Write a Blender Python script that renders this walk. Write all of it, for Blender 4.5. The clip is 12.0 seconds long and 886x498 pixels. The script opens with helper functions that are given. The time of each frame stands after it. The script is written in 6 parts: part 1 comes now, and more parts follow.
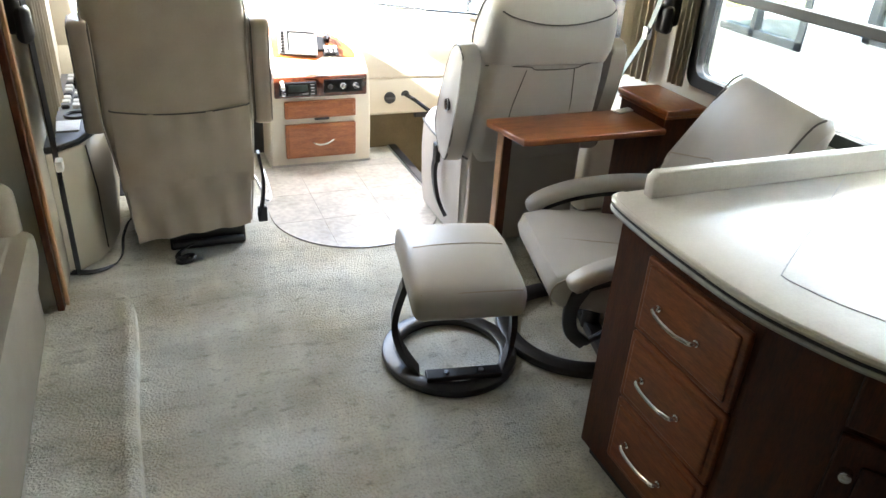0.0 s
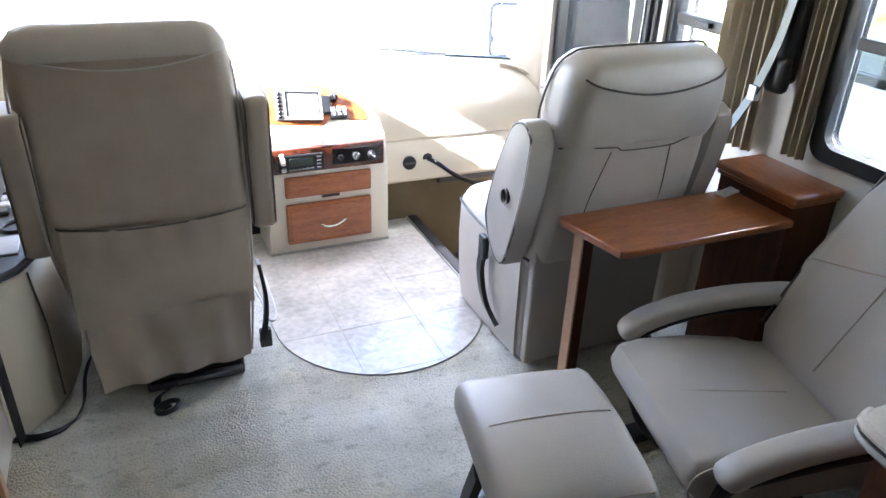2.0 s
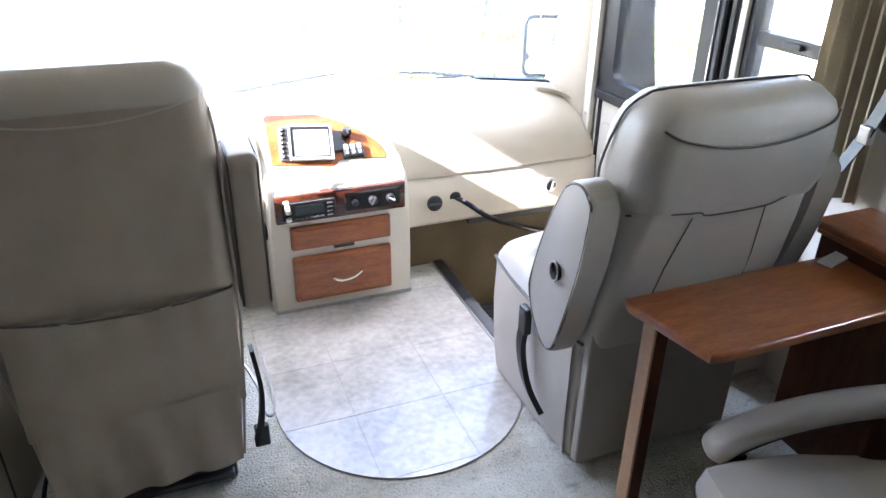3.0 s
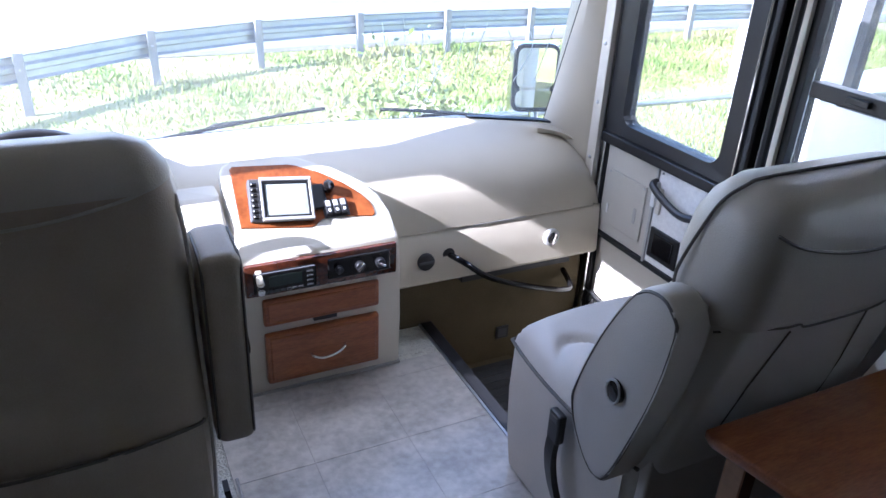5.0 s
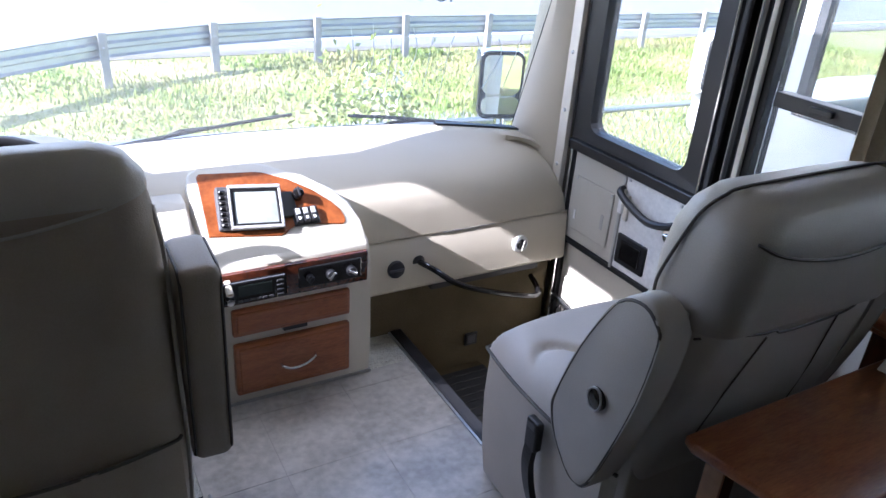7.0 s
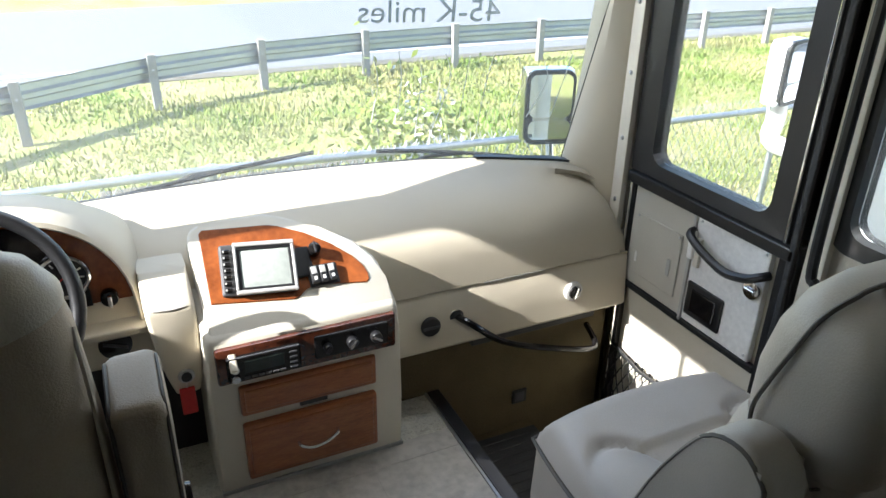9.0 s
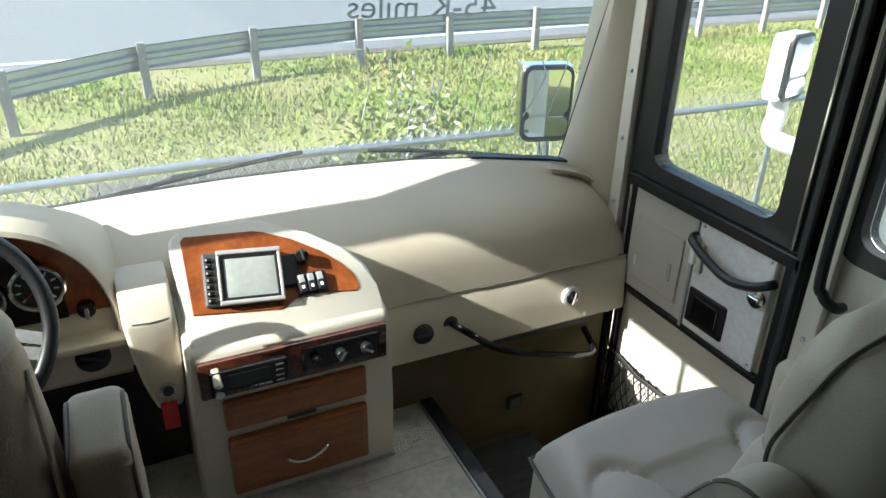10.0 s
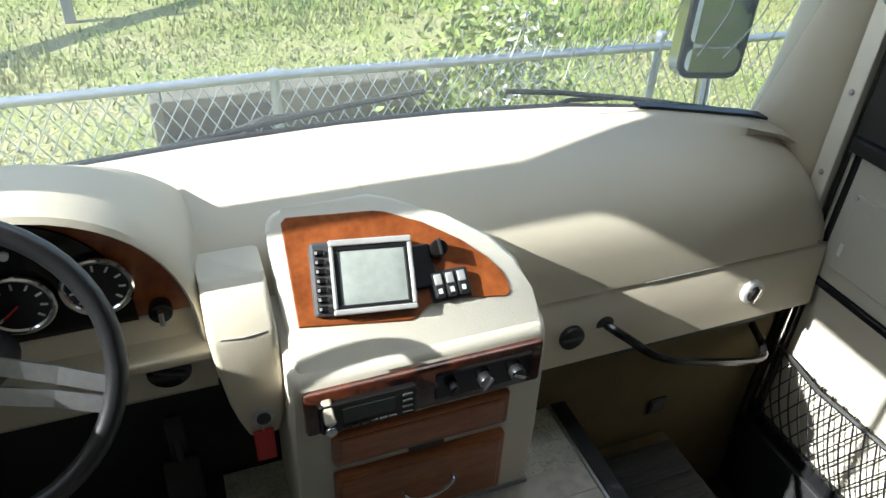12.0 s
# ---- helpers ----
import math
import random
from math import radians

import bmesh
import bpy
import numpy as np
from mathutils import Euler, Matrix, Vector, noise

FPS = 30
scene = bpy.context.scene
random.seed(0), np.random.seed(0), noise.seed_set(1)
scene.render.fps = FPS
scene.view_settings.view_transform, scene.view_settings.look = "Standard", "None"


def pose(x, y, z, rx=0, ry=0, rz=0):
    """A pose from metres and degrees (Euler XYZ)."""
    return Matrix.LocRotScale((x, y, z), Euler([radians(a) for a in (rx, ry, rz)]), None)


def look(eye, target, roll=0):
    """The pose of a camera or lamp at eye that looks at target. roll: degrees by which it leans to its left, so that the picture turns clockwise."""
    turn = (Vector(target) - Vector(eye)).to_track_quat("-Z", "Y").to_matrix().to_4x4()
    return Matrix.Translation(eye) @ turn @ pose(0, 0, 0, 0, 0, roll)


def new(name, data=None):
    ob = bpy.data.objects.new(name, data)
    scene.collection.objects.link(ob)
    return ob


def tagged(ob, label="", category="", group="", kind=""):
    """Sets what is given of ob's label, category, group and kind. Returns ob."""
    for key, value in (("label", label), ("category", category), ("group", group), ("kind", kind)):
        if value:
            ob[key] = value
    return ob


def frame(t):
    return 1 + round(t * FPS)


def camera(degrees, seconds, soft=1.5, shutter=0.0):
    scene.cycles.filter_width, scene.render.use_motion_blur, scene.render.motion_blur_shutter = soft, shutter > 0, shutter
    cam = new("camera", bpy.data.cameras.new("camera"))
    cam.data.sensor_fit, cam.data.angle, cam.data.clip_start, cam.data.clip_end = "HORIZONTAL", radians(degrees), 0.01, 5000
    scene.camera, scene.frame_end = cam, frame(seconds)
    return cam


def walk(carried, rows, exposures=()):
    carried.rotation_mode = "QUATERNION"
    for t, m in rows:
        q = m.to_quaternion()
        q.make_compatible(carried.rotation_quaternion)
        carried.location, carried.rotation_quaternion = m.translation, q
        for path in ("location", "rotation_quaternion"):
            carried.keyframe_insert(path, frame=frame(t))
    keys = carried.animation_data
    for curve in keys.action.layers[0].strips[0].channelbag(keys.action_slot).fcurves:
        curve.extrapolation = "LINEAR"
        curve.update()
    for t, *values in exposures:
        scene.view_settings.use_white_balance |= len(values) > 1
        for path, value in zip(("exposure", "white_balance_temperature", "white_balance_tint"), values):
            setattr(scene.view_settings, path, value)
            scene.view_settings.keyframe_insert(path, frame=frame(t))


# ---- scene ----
cam = camera(63.0, 12.0)
PATH = [
    (0.0, pose(-0.007, -0.004, 1.576, 61.53, -3.21, -21.30)),
    (0.5, pose(0.026, 0.142, 1.560, 62.68, -2.59, -23.43)),
    (1.0, pose(0.140, 0.359, 1.605, 62.24, -1.20, -21.32)),
    (1.5, pose(0.204, 0.593, 1.584, 62.23, -0.40, -20.47)),
    (2.0, pose(0.078, 0.832, 1.576, 62.62, -1.85, -23.14)),
    (2.5, pose(0.144, 1.068, 1.522, 63.46, -1.85, -22.77)),
    (3.0, pose(0.254, 1.302, 1.562, 62.70, -0.71, -21.51)),
    (3.5, pose(0.336, 1.493, 1.555, 63.05, 0.22, -20.55)),
    (5.5, pose(0.229, 1.797, 1.586, 63.50, -3.26, -27.22)),
    (6.0, pose(0.219, 1.799, 1.583, 63.78, -3.50, -28.18)),
    (6.5, pose(0.216, 1.803, 1.587, 63.78, -3.67, -28.67)),
    (8.5, pose(0.299, 1.981, 1.562, 63.57, -2.75, -27.99)),
    (9.0, pose(0.440, 2.106, 1.582, 64.06, -0.91, -25.00)),
    (9.5, pose(0.478, 2.168, 1.575, 64.43, -0.87, -24.30)),
    (10.0, pose(0.485, 2.194, 1.594, 63.08, -1.14, -25.36)),
    (10.5, pose(0.382, 2.341, 1.596, 61.19, -4.03, -29.10)),
    (11.0, pose(0.349, 2.491, 1.545, 60.48, -6.83, -29.69)),
    (11.5, pose(0.439, 2.645, 1.547, 57.29, -6.53, -23.46)),
    (12.0, pose(0.459, 2.802, 1.524, 54.92, -2.04, -20.56)),
]
EXPOSURES = [(0.0, 4.75, 6450, 14), (0.5, 4.7, 6000, 16), (1.0, 4.75, 5950, 18), (2.0, 4.4, 5700, 20), (3.5, 3.85, 5650, 20), (5.5, 2.3, 5050, 24), (6.7, 2.3, 5250, 23), (8.5, 2.28, 5950, 17), (9.5, 1.72, 6050, 6), (11.0, 1.46, 6000, 4), (12.0, 1.5, 5900, 5)]
walk(cam, PATH, EXPOSURES)

# ---- world, sun, exposure ----
world = bpy.data.worlds.new("sky")
scene.world = world
world.use_nodes = True
wn = world.node_tree.nodes
sky = wn.new("ShaderNodeTexSky")
sky.sky_type = 'NISHITA'
sky.sun_disc = False
SUN = Vector((-1.0, 0.0, 0.65)).normalized()      # towards the sun
sky.sun_elevation = math.asin(SUN.z)
sky.sun_rotation = math.atan2(SUN.x, SUN.y)
world.node_tree.links.new(sky.outputs[0], wn["Background"].inputs[0])
wn["Background"].inputs[1].default_value = 0.15
sun = new("sun", bpy.data.lights.new("sun", 'SUN'))
sun.data.energy = 5.0
sun.data.angle = radians(0.53)
sun.data.color = (1.0, 0.95, 0.87)
sun.matrix_world = look((SUN * 30)[:], (0, 0, 0))

# added area lamp at the top of the windscreen, standing in for sky light
skyl = new("windscreen_fill", bpy.data.lights.new("windscreen_fill", 'AREA'))
skyl.data.shape, skyl.data.size, skyl.data.size_y = 'RECTANGLE', 2.1, 0.18
skyl.data.energy = 2.0
skyl.data.color = (0.93, 0.97, 1.0)
skyl.matrix_world = look((0.84, 4.02, 1.47), (0.84, 2.9, 0.0))


# ---- materials ----
def mat(name, col, rough=0.5, metal=0.0, col2=None, scale=8.0, bump=0.0, bscale=60.0, fine=0.5, coat=0.0, stretch=(1, 1, 1), spec=0.5, dist=0.01):
    """A surface: two colours mixed by broad noise, fine grain on top, bump from the grain."""
    m = bpy.data.materials.new(name)
    m.use_nodes = True
    nt = m.node_tree
    n, l = nt.nodes, nt.links
    b = n["Principled BSDF"]
    b.inputs["Roughness"].default_value = rough
    b.inputs["Metallic"].default_value = metal
    b.inputs["Specular IOR Level"].default_value = spec
    if coat:
        b.inputs["Coat Weight"].default_value = coat
        b.inputs["Coat Roughness"].default_value = 0.12
    tc = n.new("ShaderNodeTexCoord")
    mp = n.new("ShaderNodeMapping")
    mp.inputs["Scale"].default_value = stretch
    l.new(tc.outputs["Object"], mp.inputs["Vector"])
    broad = n.new("ShaderNodeTexNoise")
    broad.inputs["Scale"].default_value = scale
    broad.inputs["Detail"].default_value = 4
    l.new(mp.outputs[0], broad.inputs["Vector"])
    grain = n.new("ShaderNodeTexNoise")
    grain.inputs["Scale"].default_value = bscale
    grain.inputs["Detail"].default_value = 3
    l.new(mp.outputs[0], grain.inputs["Vector"])
    add = n.new("ShaderNodeMix")
    add.data_type = 'FLOAT'
    add.inputs[0].default_value = fine
    l.new(broad.outputs[0], add.inputs[2])
    l.new(grain.outputs[0], add.inputs[3])
    ramp = n.new("ShaderNodeValToRGB")
    c2 = col2 or tuple(c * 0.8 for c in col)
    ramp.color_ramp.elements[0].position, ramp.color_ramp.elements[1].position = 0.36, 0.64
    ramp.color_ramp.elements[0].color = (*c2, 1)
    ramp.color_ramp.elements[1].color = (*col, 1)
    l.new(add.outputs[0], ramp.inputs[0])
    l.new(ramp.outputs[0], b.inputs["Base Color"])
    if bump:
        bp = n.new("ShaderNodeBump")
        bp.inputs["Strength"].default_value = bump
        bp.inputs["Distance"].default_value = dist
        l.new(grain.outputs[0], bp.inputs["Height"])
        l.new(bp.outputs[0], b.inputs["Normal"])
    return m


def carpet(name):
    """Cut pile: grey with trodden brown areas, brushed streaks and a dark speckle of tufts."""
    m = mat(name, (0.70, 0.705, 0.655), 0.95, col2=(0.44, 0.395, 0.30), scale=1.7, bump=1.0, bscale=130, fine=0.18, spec=0.1, dist=0.010)
    n, l = m.node_tree.nodes, m.node_tree.links
    b = n["Principled BSDF"]
    base = b.inputs["Base Color"].links[0].from_socket
    tc = n.new("ShaderNodeTexCoord")
    for rot, stretch, scale, lo, hi, dark, detail in ((0.5, (1, 4, 1), 1.6, 0.44, 0.66, 0.78, 7), (-0.7, (4, 1, 1), 2.2, 0.50, 0.68, 1.18, 7), (0.0, (1, 1, 1), 95.0, 0.52, 0.75, 0.72, 2), (0.3, (1, 1.6, 1), 17.0, 0.58, 0.72, 0.70, 4)):
        mp, ns, mr, mx = n.new("ShaderNodeMapping"), n.new("ShaderNodeTexNoise"), n.new("ShaderNodeMapRange"), n.new("ShaderNodeMix")
        mp.inputs["Rotation"].default_value = (0, 0, rot)
        mp.inputs["Scale"].default_value = stretch
        ns.inputs["Scale"].default_value, ns.inputs["Detail"].default_value = scale, detail
        mr.inputs["From Min"].default_value, mr.inputs["From Max"].default_value = lo, hi
        mx.data_type, mx.blend_type = 'RGBA', 'MULTIPLY'
        mx.inputs[7].default_value = (dark, dark, dark * 0.98, 1)
        l.new(tc.outputs["Object"], mp.inputs["Vector"])
        l.new(mp.outputs[0], ns.inputs["Vector"])
        l.new(ns.outputs[0], mr.inputs["Value"])
        l.new(mr.outputs[0], mx.inputs[0])
        l.new(base, mx.inputs[6])
        base = mx.outputs[2]
    l.new(base, b.inputs["Base Color"])
    return m


def glass(name, tint, rough=0.0, glare=0.0):
    """A thin pane: mostly clear, with a sharp reflection and a painted glare film."""
    m = bpy.data.materials.new(name)
    m.use_nodes = True
    n, l = m.node_tree.nodes, m.node_tree.links
    n.remove(n["Principled BSDF"])
    tr, gl, mx, fr = n.new("ShaderNodeBsdfTransparent"), n.new("ShaderNodeBsdfGlossy"), n.new("ShaderNodeMixShader"), n.new("ShaderNodeFresnel")
    tr.inputs[0].default_value = (*tint, 1)
    gl.inputs["Roughness"].default_value = rough
    fr.inputs[0].default_value = 1.25
    l.new(fr.outputs[0], mx.inputs[0])
    film, dm, tl, ad = n.new("ShaderNodeBsdfDiffuse"), n.new("ShaderNodeMixShader"), n.new("ShaderNodeBsdfTranslucent"), n.new("ShaderNodeMixShader")
    film.inputs[0].default_value = tl.inputs[0].default_value = (0.85, 0.84, 0.80, 1)
    ns, mr = n.new("ShaderNodeTexNoise"), n.new("ShaderNodeMapRange")
    ns.inputs["Scale"].default_value = 3.0
    ns.inputs["Detail"].default_value = 5
    mr.inputs["To Min"].default_value, mr.inputs["To Max"].default_value = glare * 0.5, glare * 1.5
    l.new(ns.outputs[0], mr.inputs["Value"])
    l.new(mr.outputs[0], dm.inputs[0])
    l.new(film.outputs[0], ad.inputs[1])
    l.new(tl.outputs[0], ad.inputs[2])
    l.new(tr.outputs[0], dm.inputs[1])
    l.new(ad.outputs[0], dm.inputs[2])
    l.new(dm.outputs[0], mx.inputs[1])
    l.new(gl.outputs[0], mx.inputs[2])
    l.new(mx.outputs[0], n["Material Output"].inputs[0])
    return m


M = {
    "carpet": carpet("carpet"),
    "carpet_dark": mat("carpet_dark", (0.14, 0.112, 0.065), 0.95, col2=(0.08, 0.064, 0.036), scale=6, bump=0.8, bscale=220, fine=0.6, spec=0.1),
    "tile": mat("tile", (0.56, 0.525, 0.47), 0.3, col2=(0.32, 0.295, 0.26), scale=5, bump=0.12, bscale=38, fine=0.4, coat=0.5),
    "joint": mat("joint", (0.46, 0.43, 0.385), 0.5),
    "wall": mat("wall", (0.62, 0.58, 0.50), 0.7, col2=(0.57, 0.53, 0.45), scale=3, bump=0.2, bscale=220),
    "ceiling": mat("ceiling", (0.75, 0.72, 0.66), 0.85, scale=3, bump=0.2, bscale=200),
    "leather": mat("leather", (0.37, 0.308, 0.243), 0.5, col2=(0.305, 0.25, 0.195), scale=5, bump=0.22, bscale=330, fine=0.3, dist=0.004),
    "leather_grey": mat("leather_grey", (0.43, 0.39, 0.34), 0.42, col2=(0.38, 0.345, 0.30), scale=5, bump=0.2, bscale=330, fine=0.3, dist=0.004),
    "piping": mat("piping", (0.085, 0.075, 0.064), 0.6),
    "dash": mat("dash", (0.55, 0.495, 0.385), 0.55, col2=(0.52, 0.465, 0.36), scale=3, bump=0.3, bscale=420, fine=0.3, dist=0.003),
    "cream": mat("cream", (0.60, 0.56, 0.47), 0.5, col2=(0.56, 0.52, 0.43), scale=4, bump=0.12, bscale=300),
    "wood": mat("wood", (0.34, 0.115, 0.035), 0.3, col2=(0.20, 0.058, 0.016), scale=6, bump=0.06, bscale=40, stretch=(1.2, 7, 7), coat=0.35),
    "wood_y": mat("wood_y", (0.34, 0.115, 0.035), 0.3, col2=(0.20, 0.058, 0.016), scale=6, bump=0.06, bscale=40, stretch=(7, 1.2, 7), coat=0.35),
    # darker copy of the wood: shade on side faces put into the colour
    "wood_z_shaded": mat("wood_z_shaded", (0.092, 0.024, 0.006), 0.42, col2=(0.046, 0.012, 0.004), scale=6, bump=0.06, bscale=40, stretch=(7, 7, 1.2), coat=0.08, spec=0.3),
    "burl": mat("burl", (0.29, 0.082, 0.022), 0.22, col2=(0.15, 0.038, 0.010), scale=14, bscale=70, fine=0.3, coat=0.4),
    "black": mat("black", (0.012, 0.012, 0.013), 0.4, col2=(0.008, 0.008, 0.009), scale=10, bump=0.05, bscale=200),
    "black_gloss": mat("black_gloss", (0.010, 0.009, 0.009), 0.14, scale=10),
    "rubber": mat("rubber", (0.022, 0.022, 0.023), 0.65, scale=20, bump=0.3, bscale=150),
    "dark_grey": mat("dark_grey", (0.06, 0.06, 0.062), 0.5, scale=10),
    "chrome": mat("chrome", (0.8, 0.8, 0.8), 0.12, 1.0, scale=10),
    "steel": mat("steel", (0.55, 0.56, 0.57), 0.3, 1.0, scale=14, bump=0.04, bscale=90),
    "aluminium": mat("aluminium", (0.66, 0.65, 0.62), 0.45, 0.6, scale=10),
    "galvanised": mat("galvanised", (0.46, 0.48, 0.50), 0.45, 0.7, col2=(0.36, 0.38, 0.40), scale=6, bscale=40, fine=0.4),
    "laminate": mat("laminate", (0.60, 0.555, 0.49), 0.2, col2=(0.55, 0.505, 0.44), scale=30, bscale=180, fine=0.6),
    "curtain": mat("curtain", (0.44, 0.38, 0.28), 0.85, col2=(0.37, 0.315, 0.225), scale=9, bump=0.2, bscale=260),
    "white_plastic": mat("white_plastic", (0.75, 0.74, 0.71), 0.45, scale=8),
    "grey_plastic": mat("grey_plastic", (0.40, 0.39, 0.37), 0.5, scale=8),
    "screen": mat("screen", (0.36, 0.385, 0.355), 0.16, col2=(0.30, 0.325, 0.30), scale=3),
    "screen_dark": mat("screen_dark", (0.03, 0.04, 0.035), 0.2, scale=5),
    "wood_pale": mat("wood_pale", (0.52, 0.30, 0.16), 0.4, scale=8),
    "black_wood": mat("black_wood", (0.012, 0.011, 0.011), 0.32, col2=(0.02, 0.018, 0.017), scale=6, stretch=(4, 4, 1)),
    "door_grey": mat("door_grey", (0.47, 0.45, 0.39), 0.5, col2=(0.43, 0.41, 0.355), scale=5, bump=0.1, bscale=250),
    "post_grey": mat("post_grey", (0.34, 0.32, 0.29), 0.85, col2=(0.25, 0.23, 0.21), scale=5, bump=0.3, bscale=60),
    "burl_dark": mat("burl_dark", (0.10, 0.028, 0.012), 0.15, col2=(0.03, 0.010, 0.006), scale=14, bscale=70, fine=0.45, coat=0.5),
    # orange copy for the kitchen drawers: the light they face is in the colour
    "wood_drawer_lit": mat("wood_drawer_lit", (0.24, 0.070, 0.018), 0.42, col2=(0.125, 0.034, 0.009), scale=6, bump=0.06, bscale=40, stretch=(7, 1.2, 7), coat=0.08, spec=0.3),
    "red": mat("red", (0.55, 0.02, 0.015), 0.5, scale=8),
    "yellow": mat("yellow", (0.65, 0.50, 0.05), 0.5, scale=8),
    "couch": mat("couch", (0.26, 0.225, 0.175), 0.8, col2=(0.22, 0.19, 0.145), scale=6, bump=0.3, bscale=260),
    # the pale film on each pane stands for veiling glare
    "glass": glass("glass", (0.93, 0.95, 0.94), glare=0.06),
    "tint_glass": glass("tint_glass", (0.80, 0.83, 0.82), glare=0.03),
    "smoked_glass": glass("smoked_glass", (0.66, 0.70, 0.69), glare=0.02),
    "ground": mat("ground", (0.22, 0.26, 0.06), 0.95, col2=(0.36, 0.31, 0.17), scale=1.1, bump=0.8, bscale=20, fine=0.45, spec=0.1, dist=0.05),
    "blade": mat("blade", (0.125, 0.215, 0.03), 0.75, col2=(0.36, 0.32, 0.14), scale=0.75, bscale=9, fine=0.3, spec=0.2),
    "asphalt": mat("asphalt", (0.20, 0.20, 0.20), 0.9, col2=(0.17, 0.17, 0.17), scale=2, bump=0.4, bscale=60),
    "paint": mat("paint", (0.8, 0.8, 0.78), 0.6, scale=6),
    # darkened: the shade on the headwall's near face is in this colour
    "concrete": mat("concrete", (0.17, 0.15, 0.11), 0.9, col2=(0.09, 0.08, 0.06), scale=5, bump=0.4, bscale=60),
    "leaf": mat("leaf", (0.13, 0.20, 0.035), 0.6, col2=(0.24, 0.26, 0.05), scale=6, bscale=30),
    "petal": mat("petal", (0.75, 0.73, 0.70), 0.7, scale=8),
    "vehicle_white": mat("vehicle_white", (0.72, 0.71, 0.70), 0.3, scale=3, coat=0.4),
    "mirror": mat("mirror", (0.85, 0.87, 0.88), 0.02, 1.0, col2=(0.84, 0.86, 0.87), scale=2),
    "chalk": mat("chalk", (0.62, 0.66, 0.66), 0.9, scale=8),
}


# ---- mesh helpers ----
def part(name, bm, material, parent=None, label="", smooth=False):
    """Links a bmesh as one mesh object, under parent if there is one."""
    me = bpy.data.meshes.new(name)
    bmesh.ops.recalc_face_normals(bm, faces=bm.faces)
    bm.to_mesh(me)
    bm.free()
    me.materials.append(M[material])
    if smooth:
        me.polygons.foreach_set("use_smooth", [True] * len(me.polygons))
        me.set_sharp_from_angle(angle=radians(40))
    ob = new(name, me)
    if parent:
        ob.parent = parent
    if label:
        ob["label"] = label
    return ob


def thing(name, m, label, category, group="", kind=""):
    """An empty at the base of a thing, to hold its parts."""
    ob = new(name)
    ob.matrix_world = m
    ob.empty_display_size = 0.05
    return tagged(ob, label, category, group, kind)


def box(x0, x1, y0, y1, z0, z1, bevel=0.0, seg=2, bm=None):
    bm = bm or bmesh.new()
    r = bmesh.ops.create_cube(bm, size=1)
    vs = r["verts"]
    for v in vs:
        v.co = Vector((x0 + (v.co.x + 0.5) * (x1 - x0), y0 + (v.co.y + 0.5) * (y1 - y0), z0 + (v.co.z + 0.5) * (z1 - z0)))
    if bevel:
        es = list({e for v in vs for e in v.link_edges})
        bmesh.ops.bevel(bm, geom=es, offset=bevel, segments=seg, profile=0.5, affect='EDGES')
    return bm


def turn(bm, m, verts=None):
    bmesh.ops.transform(bm, matrix=m, verts=verts or bm.verts)
    return bm


def prism(pts, axis, a, b, bevel=0.0, seg=2, bm=None):
    """A polygon of 2D points pushed along an axis from a to b: axis x takes (y, z), y takes (x, z), z takes (x, y)."""
    bm = bm or bmesh.new()

    def place(p, d):
        return {"x": (d, p[0], p[1]), "y": (p[0], d, p[1]), "z": (p[0], p[1], d)}[axis]
    lo = [bm.verts.new(place(p, a)) for p in pts]
    hi = [bm.verts.new(place(p, b)) for p in pts]
    fs = [bm.faces.new(lo), bm.faces.new(list(reversed(hi)))]
    for i in range(len(pts)):
        j = (i + 1) % len(pts)
        fs.append(bm.faces.new((lo[i], hi[i], hi[j], lo[j])))
    if bevel:
        es = [e for f in fs[:2] for e in f.edges]
        bmesh.ops.bevel(bm, geom=es, offset=bevel, segments=seg, profile=0.5, affect='EDGES')
    return bm


def tube(pts, r, sides=8, bm=None, closed=False, taper=None):
    """A round bar along points."""
    bm = bm or bmesh.new()
    pts = [Vector(p) for p in pts]
    n = len(pts)
    rings, up = [], None
    for i, p in enumerate(pts):
        a = pts[(i - 1) % n] if closed or i else p
        b = pts[(i + 1) % n] if closed or i < n - 1 else p
        d = (b - a).normalized()
        if up is None:
            up = d.orthogonal().normalized()
        up = (up - d * up.dot(d)).normalized()
        w = d.cross(up)
        rr = r if taper is None else r * taper[i]
        rings.append([bm.verts.new(p + rr * (math.cos(2 * math.pi * k / sides) * up + math.sin(2 * math.pi * k / sides) * w)) for k in range(sides)])
    for i in range(n if closed else n - 1):
        A, B = rings[i], rings[(i + 1) % n]
        for k in range(sides):
            bm.faces.new((A[k], A[(k + 1) % sides], B[(k + 1) % sides], B[k]))
    if not closed:
        bm.faces.new(rings[0])
        bm.faces.new(list(reversed(rings[-1])))
    return bm


def curve_pts(ctrl, n=8, closed=False):
    """Points on a smooth curve through the given ones."""
    c = [Vector(p) for p in ctrl]
    m = len(c)
    out = []
    for i in range(m if closed else m - 1):
        p0 = c[(i - 1) % m] if closed or i else c[0]
        p1, p2 = c[i], c[(i + 1) % m]
        p3 = c[(i + 2) % m] if closed or i < m - 2 else c[-1]
        for k in range(n):
            t = k / n
            out.append(0.5 * ((2 * p1) + (p2 - p0) * t + (2 * p0 - 5 * p1 + 4 * p2 - p3) * t * t + (3 * p1 - p0 - 3 * p2 + p3) * t ** 3))
    if not closed:
        out.append(c[-1])
    return out


